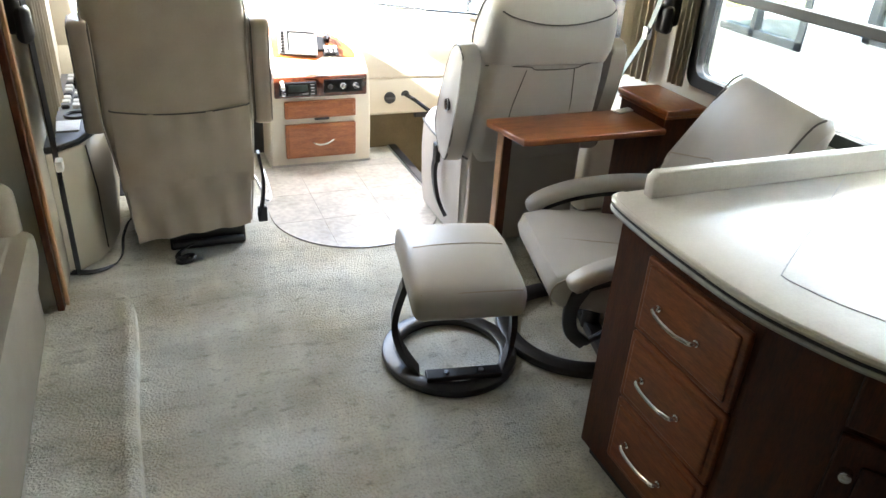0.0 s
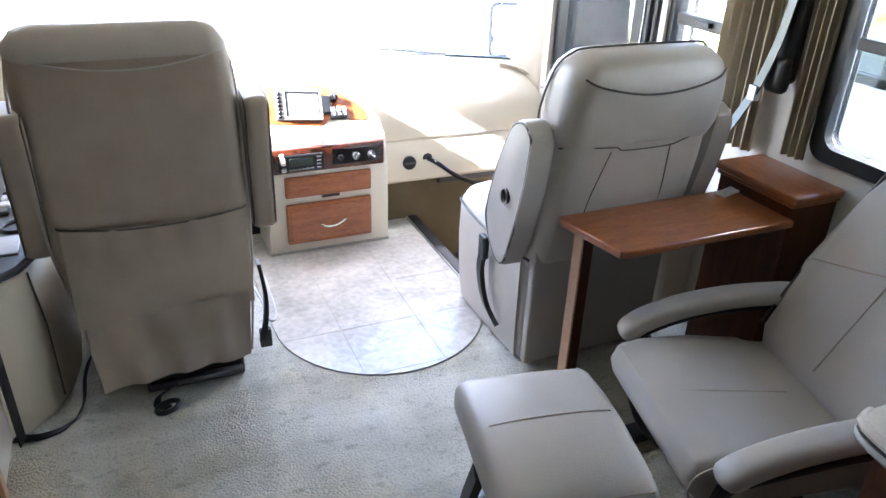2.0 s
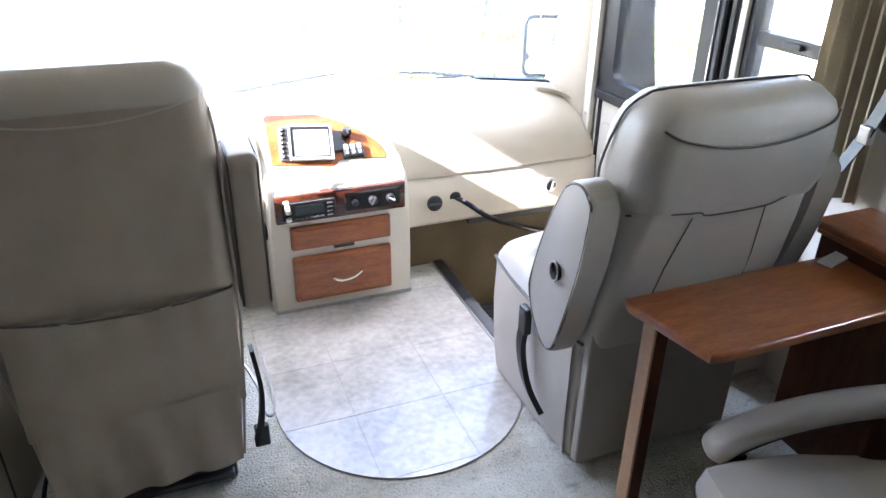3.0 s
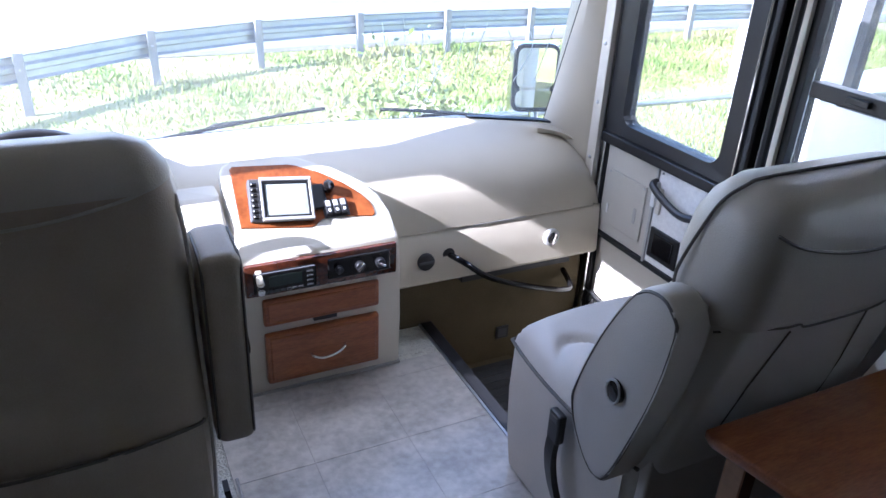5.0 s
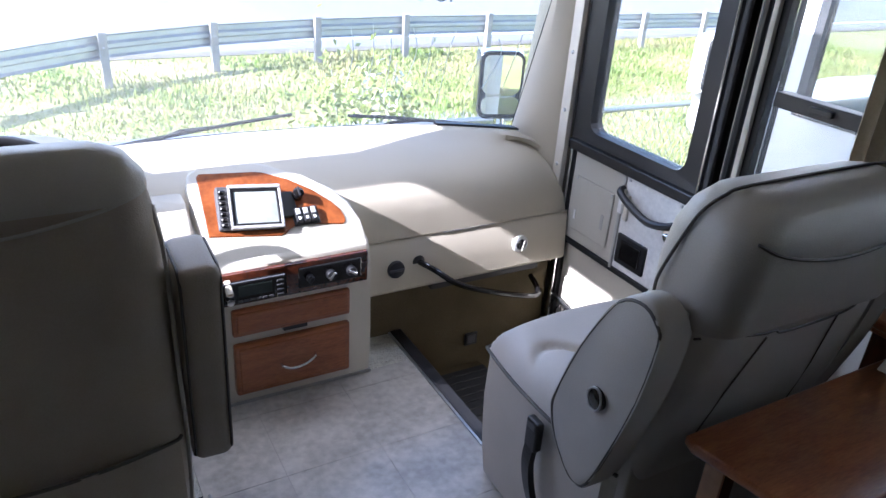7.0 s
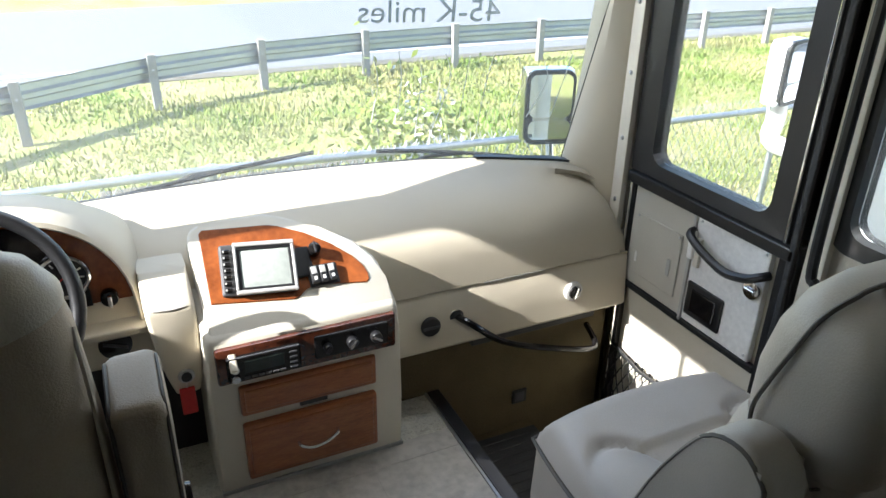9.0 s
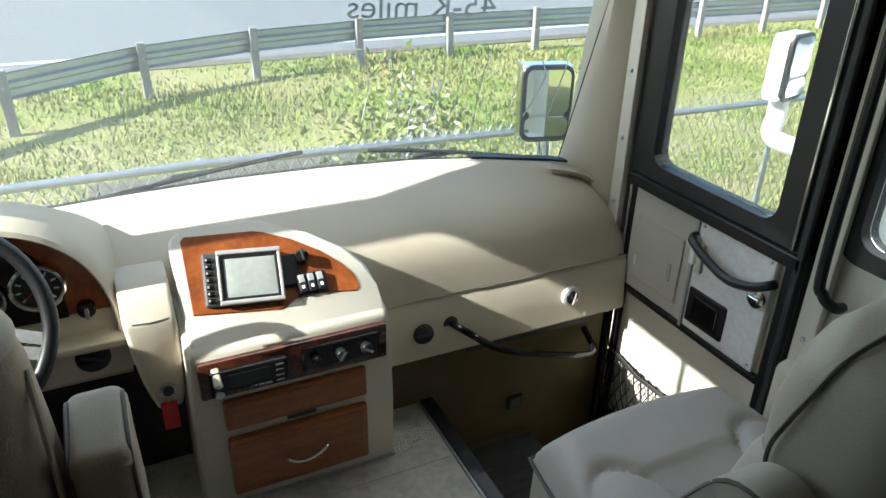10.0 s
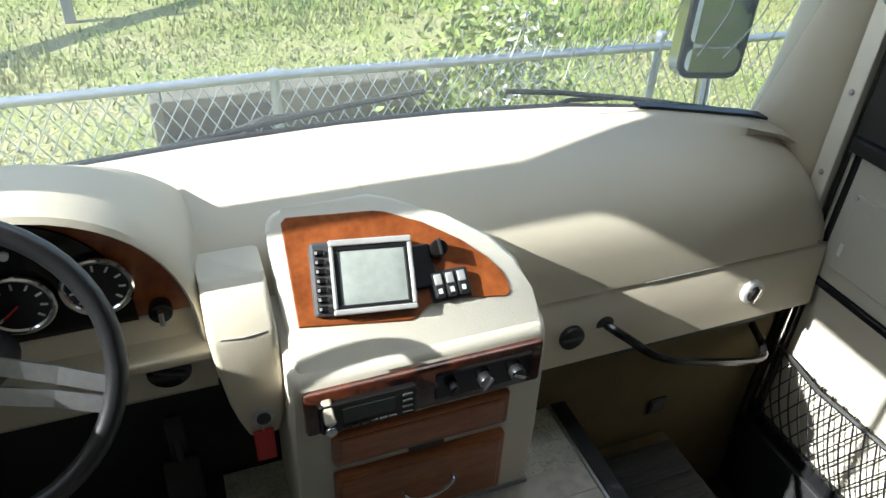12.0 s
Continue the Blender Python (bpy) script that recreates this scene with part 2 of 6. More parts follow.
def loft(sections, bm=None, caps=True, closed=True):
    """Skins rings of equal length."""
    bm = bm or bmesh.new()
    rings = [[bm.verts.new(p) for p in s] for s in sections]
    n = len(rings[0])
    for A, B in zip(rings, rings[1:]):
        for k in range(n if closed else n - 1):
            j = (k + 1) % n
            bm.faces.new((A[k], A[j], B[j], B[k]))
    if caps:
        bm.faces.new(list(reversed(rings[0])))
        bm.faces.new(rings[-1])
    return bm


def rring(w, h, r, seg=5):
    """A rounded rectangle round the origin: 2D points."""
    out = []
    for cx, cy, a0 in ((w / 2 - r, h / 2 - r, 0), (-w / 2 + r, h / 2 - r, 90), (-w / 2 + r, -h / 2 + r, 180), (w / 2 - r, -h / 2 + r, 270)):
        for k in range(seg + 1):
            a = radians(a0 + 90 * k / seg)
            out.append((cx + r * math.cos(a), cy + r * math.sin(a)))
    return out


def cyl(c, r, h, axis="z", sides=24, bm=None, bevel=0.0, r2=None):
    bm = bm or bmesh.new()
    res = bmesh.ops.create_cone(bm, cap_ends=True, segments=sides, radius1=r, radius2=r if r2 is None else r2, depth=h)
    rot = {"z": Matrix(), "x": Matrix.Rotation(radians(90), 4, 'Y'), "y": Matrix.Rotation(radians(-90), 4, 'X')}[axis]
    bmesh.ops.transform(bm, matrix=Matrix.Translation(c) @ rot, verts=res["verts"])
    if bevel:
        es = [e for e in {e for v in res["verts"] for e in v.link_edges} if any(len(f.verts) > 4 for f in e.link_faces)]
        bmesh.ops.bevel(bm, geom=es, offset=bevel, segments=2, profile=0.5, affect='EDGES')
    return bm


def cushion(w, d, h, r, puff=0.02, nx=12, ny=12):
    """A soft block, its middle swollen: x across, y along, z up, centred on its base."""
    bm = bmesh.new()
    bmesh.ops.create_grid(bm, x_segments=nx, y_segments=ny, size=0.5)
    top = bm.verts[:]
    ret = bmesh.ops.extrude_face_region(bm, geom=bm.faces[:])
    up = [v for v in ret["geom"] if isinstance(v, bmesh.types.BMVert)]
    for v in up:
        v.co.z = 1
    bm.verts.ensure_lookup_table()
    for v in bm.verts:
        u, t, s = v.co.x * 2, v.co.y * 2, v.co.z
        edge = (1 - abs(u) ** 4) * (1 - abs(t) ** 4)
        v.co = Vector((u * w / 2, t * d / 2, s * h + (s * 2 - 1) * puff * edge))
    es = [e for e in bm.edges if abs(e.calc_face_angle(0)) > 0.9]
    bmesh.ops.bevel(bm, geom=es, offset=r, segments=4, profile=0.5, affect='EDGES', clamp_overlap=True)
    return bm


def pad(w, d, h, r, n=14, crown=0.0, sag=0.0):
    """An upholstered block with evenly rounded edges, its top crowned, centred on its base."""
    bm = bmesh.new()
    bmesh.ops.create_cube(bm, size=2)
    bmesh.ops.subdivide_edges(bm, edges=bm.edges[:], cuts=n, use_grid_fill=True)
    half = Vector((w / 2, d / 2, h / 2))
    for v in bm.verts:
        # crowd the grid towards the edges, so that the rounding is smooth
        q = Vector([(1.5 * c - 0.5 * c ** 3) * k for c, k in zip(v.co, half)])
        c = Vector([max(-k + r, min(k - r, a)) for a, k in zip(q, half)])
        e = q - c
        if e.length > 1e-6:
            q = c + e.normalized() * r
        fx, fy = q.x / half.x, q.y / half.y
        if q.z > 0:
            q.z += crown * (1 - fx ** 2) * (1 - fy ** 2) - sag * fy ** 2
        v.co = q + Vector((0, 0, h / 2))
    return bm


# ---- the shell of the vehicle ----
XL, XR = -0.42, 2.10            # inner faces of the side walls
ROOF = 1.98


def wall_with_holes(name, x0, x1, y0, y1, z0, z1, holes, material="wall", label="", category="wall"):
    """A side wall between x0 and x1 with openings (ya, yb, za, zb) cut through."""
    bm = bmesh.new()
    ys = sorted({y0, y1, *[h[0] for h in holes], *[h[1] for h in holes]})
    for a, b in zip(ys, ys[1:]):
        cuts = sorted((h[2], h[3]) for h in holes if h[0] <= a + 1e-6 and h[1] >= b - 1e-6)
        z = z0
        for lo, hi in cuts:
            if lo > z + 1e-6:
                box(x0, x1, a, b, z, lo, bm=bm)
            z = hi
        if z < z1 - 1e-6:
            box(x0, x1, a, b, z, z1, bm=bm)
    return tagged(part(name, bm, material), label, category, kind="structure")


def edge_y(x):
    """How far forward the top of the dash reaches at x."""
    pts = ((-0.42, 4.17), (-0.2, 4.26), (0.18, 4.35), (0.5, 4.385), (0.82, 4.40), (1.11, 4.385), (1.42, 4.34), (1.64, 4.27), (1.85, 4.17), (1.97, 4.07), (2.10, 4.0))
    return float(np.interp(x, [p[0] for p in pts], [p[1] for p in pts]))


WELL = (1.33, 2.08, 3.30, 3.99)      # the step well in the floor: x0, x1, y0, y1

bm = bmesh.new()
for x0, x1, y0, y1 in ((-1.3, WELL[0], -3.2, 4.6), (WELL[0], 2.2, -3.2, WELL[2]), (WELL[0], 2.2, WELL[3] + 0.05, 4.6)):
    box(x0, x1, y0, y1, -0.12, 0.0, bm=bm)
tagged(part("floor", bm, "carpet"), "worn beige-grey cut-pile carpet floor of a motorhome", "carpet floor", kind="structure")
tagged(part("ceiling", box(-0.3, 2.2, 4.06, 4.30, ROOF, ROOF + 0.06, bm=box(-0.5, 2.2, 2.7, 4.06, ROOF, ROOF + 0.06, bm=box(-1.3, 2.2, -3.2, 2.7, ROOF, ROOF + 0.06))), "ceiling"), "plain pale padded ceiling above the cab and lounge", "ceiling", kind="structure")

HOLES_R = [(0.55, 2.40, 0.82, 1.50), (2.82, 3.20, 0.80, 1.62), (3.27, 4.0, -0.45, 1.80)]
wall_with_holes("wall_right", XR, XR + 0.08, -3.2, 4.12, -0.6, ROOF, HOLES_R, label="cream vinyl-covered side wall with window openings")
# driver's sill set high, standing in for an unseen blocker of low sun
wall_with_holes("wall_left", XL - 0.08, XL, 2.62, 4.15, -0.6, ROOF, [(3.30, 4.02, 1.095, 1.86)], label="cream vinyl-covered side wall beside the driver")
tagged(part("wall_slide", box(-1.30, -1.22, -3.2, 2.62, -0.1, ROOF), "wall"), "plain cream wall of the slide-out behind the couch", "wall", kind="structure")
tagged(part("wall_slide_end", box(-1.22, XL - 0.002, 2.60, 2.68, -0.1, ROOF), "wall"), "cream end wall of the slide-out", "wall", kind="structure")
# unseen partition, added close and dark to dim light from the rear
tagged(part("wall_rear", box(-1.22, 2.10, -1.68, -1.60, -0.1, ROOF), "wood_z_shaded"), "unseen dark wood partition added across the vehicle to cut bounce light", "wall", kind="structure")

# ground outside
bm = bmesh.new()
bmesh.ops.create_grid(bm, x_segments=60, y_segments=60, size=1)
for v in bm.verts:
    v.co = Vector((v.co.x * 700 * abs(v.co.x) ** 1.5, v.co.y * 700 * abs(v.co.y) ** 1.5 + 8, -1.1))
    if 6 < v.co.y < 13:
        v.co.z += 0.05 * noise.noise(v.co * 0.8)
tagged(part("ground", bm, "ground"), "sunlit rough grass ground with dry straw patches", "grass ground", kind="structure")
tagged(part("road", box(-300, 300, 14.6, 23, -1.3, -1.09), "asphalt"), "pale sunlit asphalt road beyond the guard rail", "road", kind="structure")


def arc(cx, cy, r, a0, a1, n):
    return [(cx + r * math.cos(radians(a0 + (a1 - a0) * k / n)), cy + r * math.sin(radians(a0 + (a1 - a0) * k / n))) for k in range(n + 1)]


def strap(pts, width, across, thick=0.003):
    """A flat webbing strap along points; across gives its broad direction."""
    w = Vector(across).normalized() * width / 2
    pts = [Vector(p) for p in pts]
    rings = []
    for i, p in enumerate(pts):
        d = (pts[min(i + 1, len(pts) - 1)] - pts[max(i - 1, 0)]).normalized()
        n = d.cross(w).normalized() * thick
        rings.append([p - w - n, p + w - n, p + w + n, p - w + n])
    return loft(rings)


def knob(c, r, h, axis="y", bevel=0.002):
    return cyl(c, r, h, axis, 20, bevel=bevel)


# ---- structure of the cab ----
# carpeted lip of the slide-out
RAMP_END = 2.645


def soft_box(x0, x1, y0, y1, h):
    """A low carpeted lip with a slightly wavy rolled edge and a rounded end."""
    secs = []
    for k in range(61):
        y = y0 + (y1 - y0) * k / 60
        w = x1 + 0.004 * math.sin(y * 9) - (0.05 * ((k - 58) / 2) ** 2 if k > 58 else 0)
        hh = h * (1 - 0.35 * max(0, (k - 59)))
        secs.append([(x0, y, 0.0), (x0, y, hh), (w - 0.062, y, hh * 0.92), (w - 0.048, y, hh * 1.15), (w - 0.026, y, hh * 1.25), (w - 0.006, y, hh * 0.95), (w, y, 0.0)])
    return loft(secs)


bm = soft_box(-0.47, -0.172, -1.58, RAMP_END, 0.036)
tagged(part("carpet_ramp", bm, "carpet", smooth=True), "raised carpeted lip along the slide-out, edges worn", "carpet strip", kind="structure")

# step well: carpeted sides, a landing and a lower step
sw_ = thing("step_well", pose(0, 0, 0), "sunken entry step well lined with brown carpet", "step well", kind="structure")
part("side_lining", box(WELL[0] + 0.0005, WELL[0] + 0.006, WELL[2], WELL[3], -0.62, -0.002), "carpet_dark", sw_)
part("rear_lining", box(WELL[0], 2.2, WELL[2] + 0.0005, WELL[2] + 0.006, -0.62, -0.002), "carpet_dark", sw_)
part("front_lining", box(0.95, 2.12, 4.0, 4.03, -0.62, 0.30), "carpet_dark", sw_)
part("well_floor", box(-0.42, 2.2, 3.2, 4.1, -0.66, -0.62), "rubber", sw_)
tagged(part("step", box(WELL[0] + 0.008, 1.72, WELL[2] + 0.008, WELL[3] - 0.002, -0.62, -0.24, 0.01), "carpet_dark"), "carpeted upper entry step inside the well", "step", kind="structure")
mat_ = thing("step_mat", pose(1.53, 3.64, -0.24), "black ribbed rubber mat on the entry step", "rubber mat")
part("mat_base", box(-0.18, 0.18, -0.30, 0.30, 0, 0.012, 0.003), "rubber", mat_)
for i in range(14):
    part("rib", box(-0.17, 0.17, -0.285 + i * 0.042, -0.265 + i * 0.042, 0.012, 0.017, 0.002, 1), "rubber", mat_)
tagged(part("trim_well", box(1.288, 1.334, 3.285, 4.0, 0.0, 0.012, 0.004), "black"), "black rubber-and-metal edging strip along the step well", "edging", kind="structure")
tagged(part("trim_well_metal", box(1.278, 1.288, 3.285, 4.0, 0.0, 0.008, 0.002), "steel"), "thin bright metal edging strip on the floor", "edging", kind="structure")
so = thing("floor_vent", pose(1.67, 3.998, -0.12), "small dark square outlet in the well wall", "outlet")
part("frame", box(-0.03, 0.03, -0.008, 0, -0.03, 0.03, 0.003), "black", so)
part("grille", box(-0.02, 0.02, -0.010, -0.007, -0.02, 0.02), "dark_grey", so)

# footwell
bm = box(-0.42, 1.0, 4.06, 4.09, 0, 0.55)
tagged(part("footwell_wall", bm, "rubber"), "dark front wall of the driver's footwell", "footwell", kind="structure")
tagged(part("driver_mat", box(-0.33, 0.40, 3.62, 4.055, 0.0, 0.008, 0.003), "rubber"), "black rubber floor covering in the driver's footwell", "floor mat", kind="structure")
pd = thing("pedal", pose(0.32, 3.99, 0.008), "black rubber brake pedal on a steel arm", "pedal")
part("arm", tube([(0, 0.06, 0.22), (0, 0.03, 0.15), (0, 0.0, 0.10)], 0.009), "dark_grey", pd)
part("pad", turn(box(-0.04, 0.04, -0.008, 0.008, -0.05, 0.05, 0.006), pose(0, -0.005, 0.10, -35)), "rubber", pd)
part("bracket", box(-0.02, 0.02, 0.04, 0.066, 0.0, 0.24, 0.003), "dark_grey", pd)

# nose of the vehicle below the windscreen, and its header
xs = [-0.5 + 2.66 * k / 40 for k in range(41)]
bm = loft([[(x, edge_y(x) + 0.03, -0.9), (x, edge_y(x) + 0.03, 0.725 if x < 1.86 else 0.48), (x, edge_y(x) + 0.12, 0.70 if x < 1.86 else 0.47), (x, edge_y(x) + 0.16, 0.3), (x, edge_y(x) + 0.14, -0.9)] for x in xs])
tagged(part("wall_front", bm, "vehicle_white", smooth=True), "white front cap of the motorhome below the windscreen", "front wall", kind="structure")
bm = loft([[(x, edge_y(x) - 0.24, 1.60), (x, edge_y(x) - 0.26, ROOF), (x, edge_y(x) - 0.12, ROOF), (x, edge_y(x) - 0.12, 1.60)] for x in xs if x >= -0.25])
tagged(part("wall_header", bm, "wall", smooth=True), "cream padded header above the windscreen", "header", kind="structure")

ws = thing("window_windscreen", pose(0.84, 4.43, 0.72), "wide curved one-piece windscreen with a painted glare film and chalk writing", "windscreen", kind="structure")
bm = loft([[(x - 0.84, edge_y(x) + 0.055 - 4.43, 0.0), (x - 0.84, edge_y(x) - 0.27 - 4.43, 1.0), (x - 0.84, edge_y(x) - 0.264 - 4.43, 1.0), (x - 0.84, edge_y(x) + 0.061 - 4.43, 0.0)] for x in xs if x < 1.96])
g = part("pane", bm, "glass", ws, smooth=True)
g.visible_shadow = False
bm = loft([[(x - 0.84, edge_y(x) + 0.028 - 4.43, 0.0), (x - 0.84, edge_y(x) + 0.028 - 4.43, 0.008), (x - 0.84, edge_y(x) + 0.07 - 4.43, 0.008), (x - 0.84, edge_y(x) + 0.07 - 4.43, 0.0)] for x in xs if x < 1.88])
part("seal", bm, "rubber", ws, "black rubber seal", smooth=True)
bm = prism([(x - 0.84, edge_y(x) + 0.026 - 4.43) for x in np.linspace(1.60, 1.89, 8)] + [(x - 0.84, edge_y(x) - 0.002 - 0.012 * (x - 1.60) / 0.29 - 4.43) for x in np.linspace(1.89, 1.60, 8)], "z", 0.024, 0.032)
part("corner_mask", bm, "black", ws, "black corner piece")

# pillars at the ends of the windscreen
secs = []
for z, flare in ((0.50, 0.03), (0.70, 0.03), (0.75, 0.022), (0.80, 0.012), (0.85, 0.005), (0.92, 0.0), (1.1, -0.01), (1.4, -0.025), (1.74, -0.04)):
    back = 0.09 * (z - 0.78)
    foot = [(2.11, 4.053), (2.055, 4.053), (2.03, 4.062), (1.965 - flare * 0.5, 4.13 - back), (1.935 - flare, 4.185 - back), (1.932 - flare, 4.20 - back), (1.945 - flare, 4.215 - back), (2.11, 4.16)]
    secs.append([(x, y, z) for x, y in foot])
bm = loft(secs)
tagged(part("pillar_right", bm, "dash", smooth=True), "cream moulded windscreen pillar beside the entry door", "pillar", kind="structure")
bm = prism([(XL - 0.02, 0.5), (XL - 0.02, 1.72), (-0.37, 1.72), (-0.35, 1.1), (-0.32, 0.74), (-0.34, 0.6)], "y", 4.02, 4.15, 0.01, 2)
tagged(part("pillar_left", bm, "dash", smooth=True), "cream moulded windscreen pillar beside the driver", "pillar", kind="structure")


def riveted_strip(y0, y1, x, z0, z1, name):
    t = thing(name, pose(x, (y0 + y1) / 2, z0), "pale aluminium jamb strip with a row of rivets", "jamb strip", kind="structure")
    w = (y1 - y0) / 2
    part("strip", box(-0.012, 0.012, -w, w, 0, z1 - z0, 0.003), "cream", t)
    for k in range(9):
        z = 0.12 + k * 0.225
        if z < z1 - z0:
            b = bmesh.new()
            bmesh.ops.create_uvsphere(b, u_segments=8, v_segments=6, radius=0.008)
            part("rivet", turn(b, pose(-0.012, 0, z)), "steel", t, smooth=True)
    return t


# black strip added to darken the sunlit wall ledge under the door
tagged(part("trim_door_cover", box(2.05, 2.10, 3.272, 3.996, -0.62, -0.298, 0.004), "rubber"), "black strip added below the entry door to cover sunlit wall", "threshold", kind="structure")


riveted_strip(4.0, 4.052, 2.045, -0.4, 1.75, "trim_jamb_front")
riveted_strip(3.205, 3.265, 2.082, -0.05, 1.75, "trim_jamb_rear")


# ---- windows of the side walls ----
def window(name, x, y0, y1, z0, z1, bars_y=(), bars_z=(), border=0.045, inside=-1, label="", deep=0.05, glassy="glass", shadow=False):
    """A black-framed window in a side wall; x is the wall's inner face."""
    t = thing(name, pose(x, (y0 + y1) / 2, z0), label, "window", kind="structure")
    w, h = y1 - y0, z1 - z0
    outer = rring(w + 0.05, h + 0.05, 0.06, 5)
    inner = rring(w - 2 * border + 0.05, h - 2 * border + 0.05, 0.05, 5)
    bm = bmesh.new()
    lo, li, ho, hi = [[bm.verts.new((d, p[0], p[1] + h / 2)) for p in ring] for ring, d in ((outer, inside * 0.018), (inner, inside * 0.014), (outer, deep), (inner, deep))]
    n = len(outer)
    for i in range(n):
        j = (i + 1) % n
        for a, b in ((lo, li), (li, hi), (hi, ho), (ho, lo)):
            bm.faces.new((a[i], a[j], b[j], b[i]))
    part("window_frame", bm, "black", t, "black aluminium frame", smooth=True)
    for by in bars_y:
        part("mullion", box(-0.012, 0.03, by - (y0 + y1) / 2 - 0.013, by - (y0 + y1) / 2 + 0.013, border, h - border, 0.003), "black", t)
    for bz, th in bars_z:
        part("transom", box(-0.018, 0.03, -w / 2 + border, w / 2 - border, bz - z0 - th, bz - z0 + th, 0.004), "black", t)
        part("latch", box(-0.034, -0.018, -0.05, 0.02, bz - z0 - 0.006, bz - z0 + 0.012, 0.003), "black", t)
    p = part("pane", prism([(q[0] * 0.995, q[1] * 0.995 + h / 2) for q in inner], "x", 0.016, 0.021), glassy, t)
    p.visible_shadow = shadow
    return t


window("window_1", XR, 0.55, 2.40, 0.82, 1.50, bars_z=((1.17, 0.018),), glassy="smoked_glass", shadow=True, label="wide black-framed tinted side window above the recliner")
window("window_2", XR, 2.82, 3.20, 0.80, 1.62, bars_z=((1.11, 0.022),), label="black-framed passenger side window with a sliding lower half")
window("window_3", XL, 3.30, 4.02, 1.095, 1.86, bars_y=(3.62,), inside=1, deep=-0.05, label="black-framed driver's side window, sill raised to block low sun")

# ---- entry door ----
door = thing("door_1", pose(2.09, 3.635, -0.30), "cream entry door with black window frame, closed", "entry door", kind="structure")
DZ = 0.30


def on_door(y0, y1, z0, z1, x0, x1, bevel=0.0):
    return box(x0 - 2.09, x1 - 2.09, y0 - 3.635, y1 - 3.635, z0 + DZ, z1 + DZ, bevel)


part("slab", on_door(3.285, 3.985, -0.28, 0.745, 2.085, 2.13, 0.004), "cream", door)
part("kick_panel", on_door(3.33, 3.95, -0.28, 0.305, 2.078, 2.085, 0.002), "cream", door)
part("upper_panel", on_door(3.665, 3.955, 0.325, 0.70, 2.066, 2.085, 0.004), "door_grey", door, "grey-cream plastic panel")
part("access_plate", on_door(3.70, 3.925, 0.375, 0.605, 2.060, 2.066, 0.004), "door_grey", door)
part("latch_panel", on_door(3.36, 3.650, 0.325, 0.70, 2.062, 2.085, 0.005), "white_plastic", door, "white plastic latch panel")
part("slot", on_door(3.735, 3.75, 0.44, 0.50, 2.058, 2.061), "grey_plastic", door)
part("slot", on_door(3.90, 3.91, 0.42, 0.46, 2.058, 2.061), "white_plastic", door)
part("divider", on_door(3.652, 3.664, 0.315, 0.705, 2.058, 2.085, 0.002), "grey_plastic", door)
part("latch_box", on_door(3.485, 3.64, 0.355, 0.475, 2.056, 2.064, 0.006), "black", door, "recessed black latch box")
part("latch_paddle", on_door(3.51, 3.615, 0.375, 0.455, 2.051, 2.058, 0.004), "black_gloss", door)
lock = part("lock", cyl((2.055 - 2.09, 3.392 - 3.635, 0.565 + DZ), 0.03, 0.018, "x", 24, bevel=0.004), "chrome", door, "round chrome lock", smooth=True)
part("thumb_turn", box(2.036 - 2.09, 2.047 - 2.09, 3.372 - 3.635, 3.412 - 3.635, 0.558 + DZ, 0.572 + DZ, 0.003), "chrome", lock)
for y, z in ((3.915, 0.595), (3.71, 0.595), (3.375, 0.345), (3.63, 0.685), (3.375, 0.685)):
    part("screw", cyl((2.059 - 2.09, y - 3.635, z + DZ), 0.004, 0.006, "x", 8), "steel", door)
part("door_handle", tube([Vector(p) - Vector((2.09, 3.635, -DZ)) for p in curve_pts([(2.058, 3.655, 0.645), (2.03, 3.64, 0.64), (2.022, 3.58, 0.615), (2.02, 3.48, 0.59), (2.022, 3.40, 0.605), (2.035, 3.36, 0.625), (2.06, 3.35, 0.63)], 5)], 0.014, 8), "black", door, "curved black grab handle", smooth=True)
part("handle_mount", on_door(3.635, 3.66, 0.55, 0.65, 2.045, 2.062, 0.006), "white_plastic", door)
part("stay", on_door(3.61, 3.632, 0.53, 0.63, 2.05, 2.062, 0.004), "cream", door)
# black surround of the door and its window
bm = bmesh.new()
for y0, y1, z0, z1 in ((3.277, 3.335, -0.295, 0.745), (3.955, 3.993, -0.295, 0.745), (3.335, 3.955, -0.295, -0.24)):
    box(2.062 - 2.09, 2.132 - 2.09, y0 - 3.635, y1 - 3.635, z0 + DZ, z1 + DZ, 0.003, bm=bm)
part("edge_trim", bm, "black", door, "black rubber edge trim")
part("ledge", on_door(3.28, 3.99, 0.70, 0.742, 2.045, 2.13, 0.006), "black", door, "black ledge under the window")
part("rail", on_door(3.335, 3.955, 0.300, 0.322, 2.060, 2.085, 0.004), "black", door)
cy, cz, ww, hh = 3.655, 1.24, 0.50, 0.90
ri = [(cy + p[0], cz + p[1]) for p in rring(ww, hh, 0.05, 4)]
ro = []
for p in ri:
    ro.append((3.993 if p[0] > cy else 3.277, 1.795 if p[1] > cz else 0.745))
bm = bmesh.new()
vs = [[bm.verts.new((d - 2.09, p[0] - 3.635, p[1] + DZ)) for p in ring] for ring, d in ((ro, 2.06), (ri, 2.066), (ri, 2.125), (ro, 2.125))]
n = len(ri)
for i in range(n):
    j = (i + 1) % n
    for a, b in ((vs[0], vs[1]), (vs[1], vs[2]), (vs[2], vs[3])):
        q = [a[i], a[j], b[j], b[i]]
        bm.faces.new(q)
bmesh.ops.remove_doubles(bm, verts=bm.verts, dist=1e-5)
wf = part("window_frame", bm, "black", door, "wide black window surround")
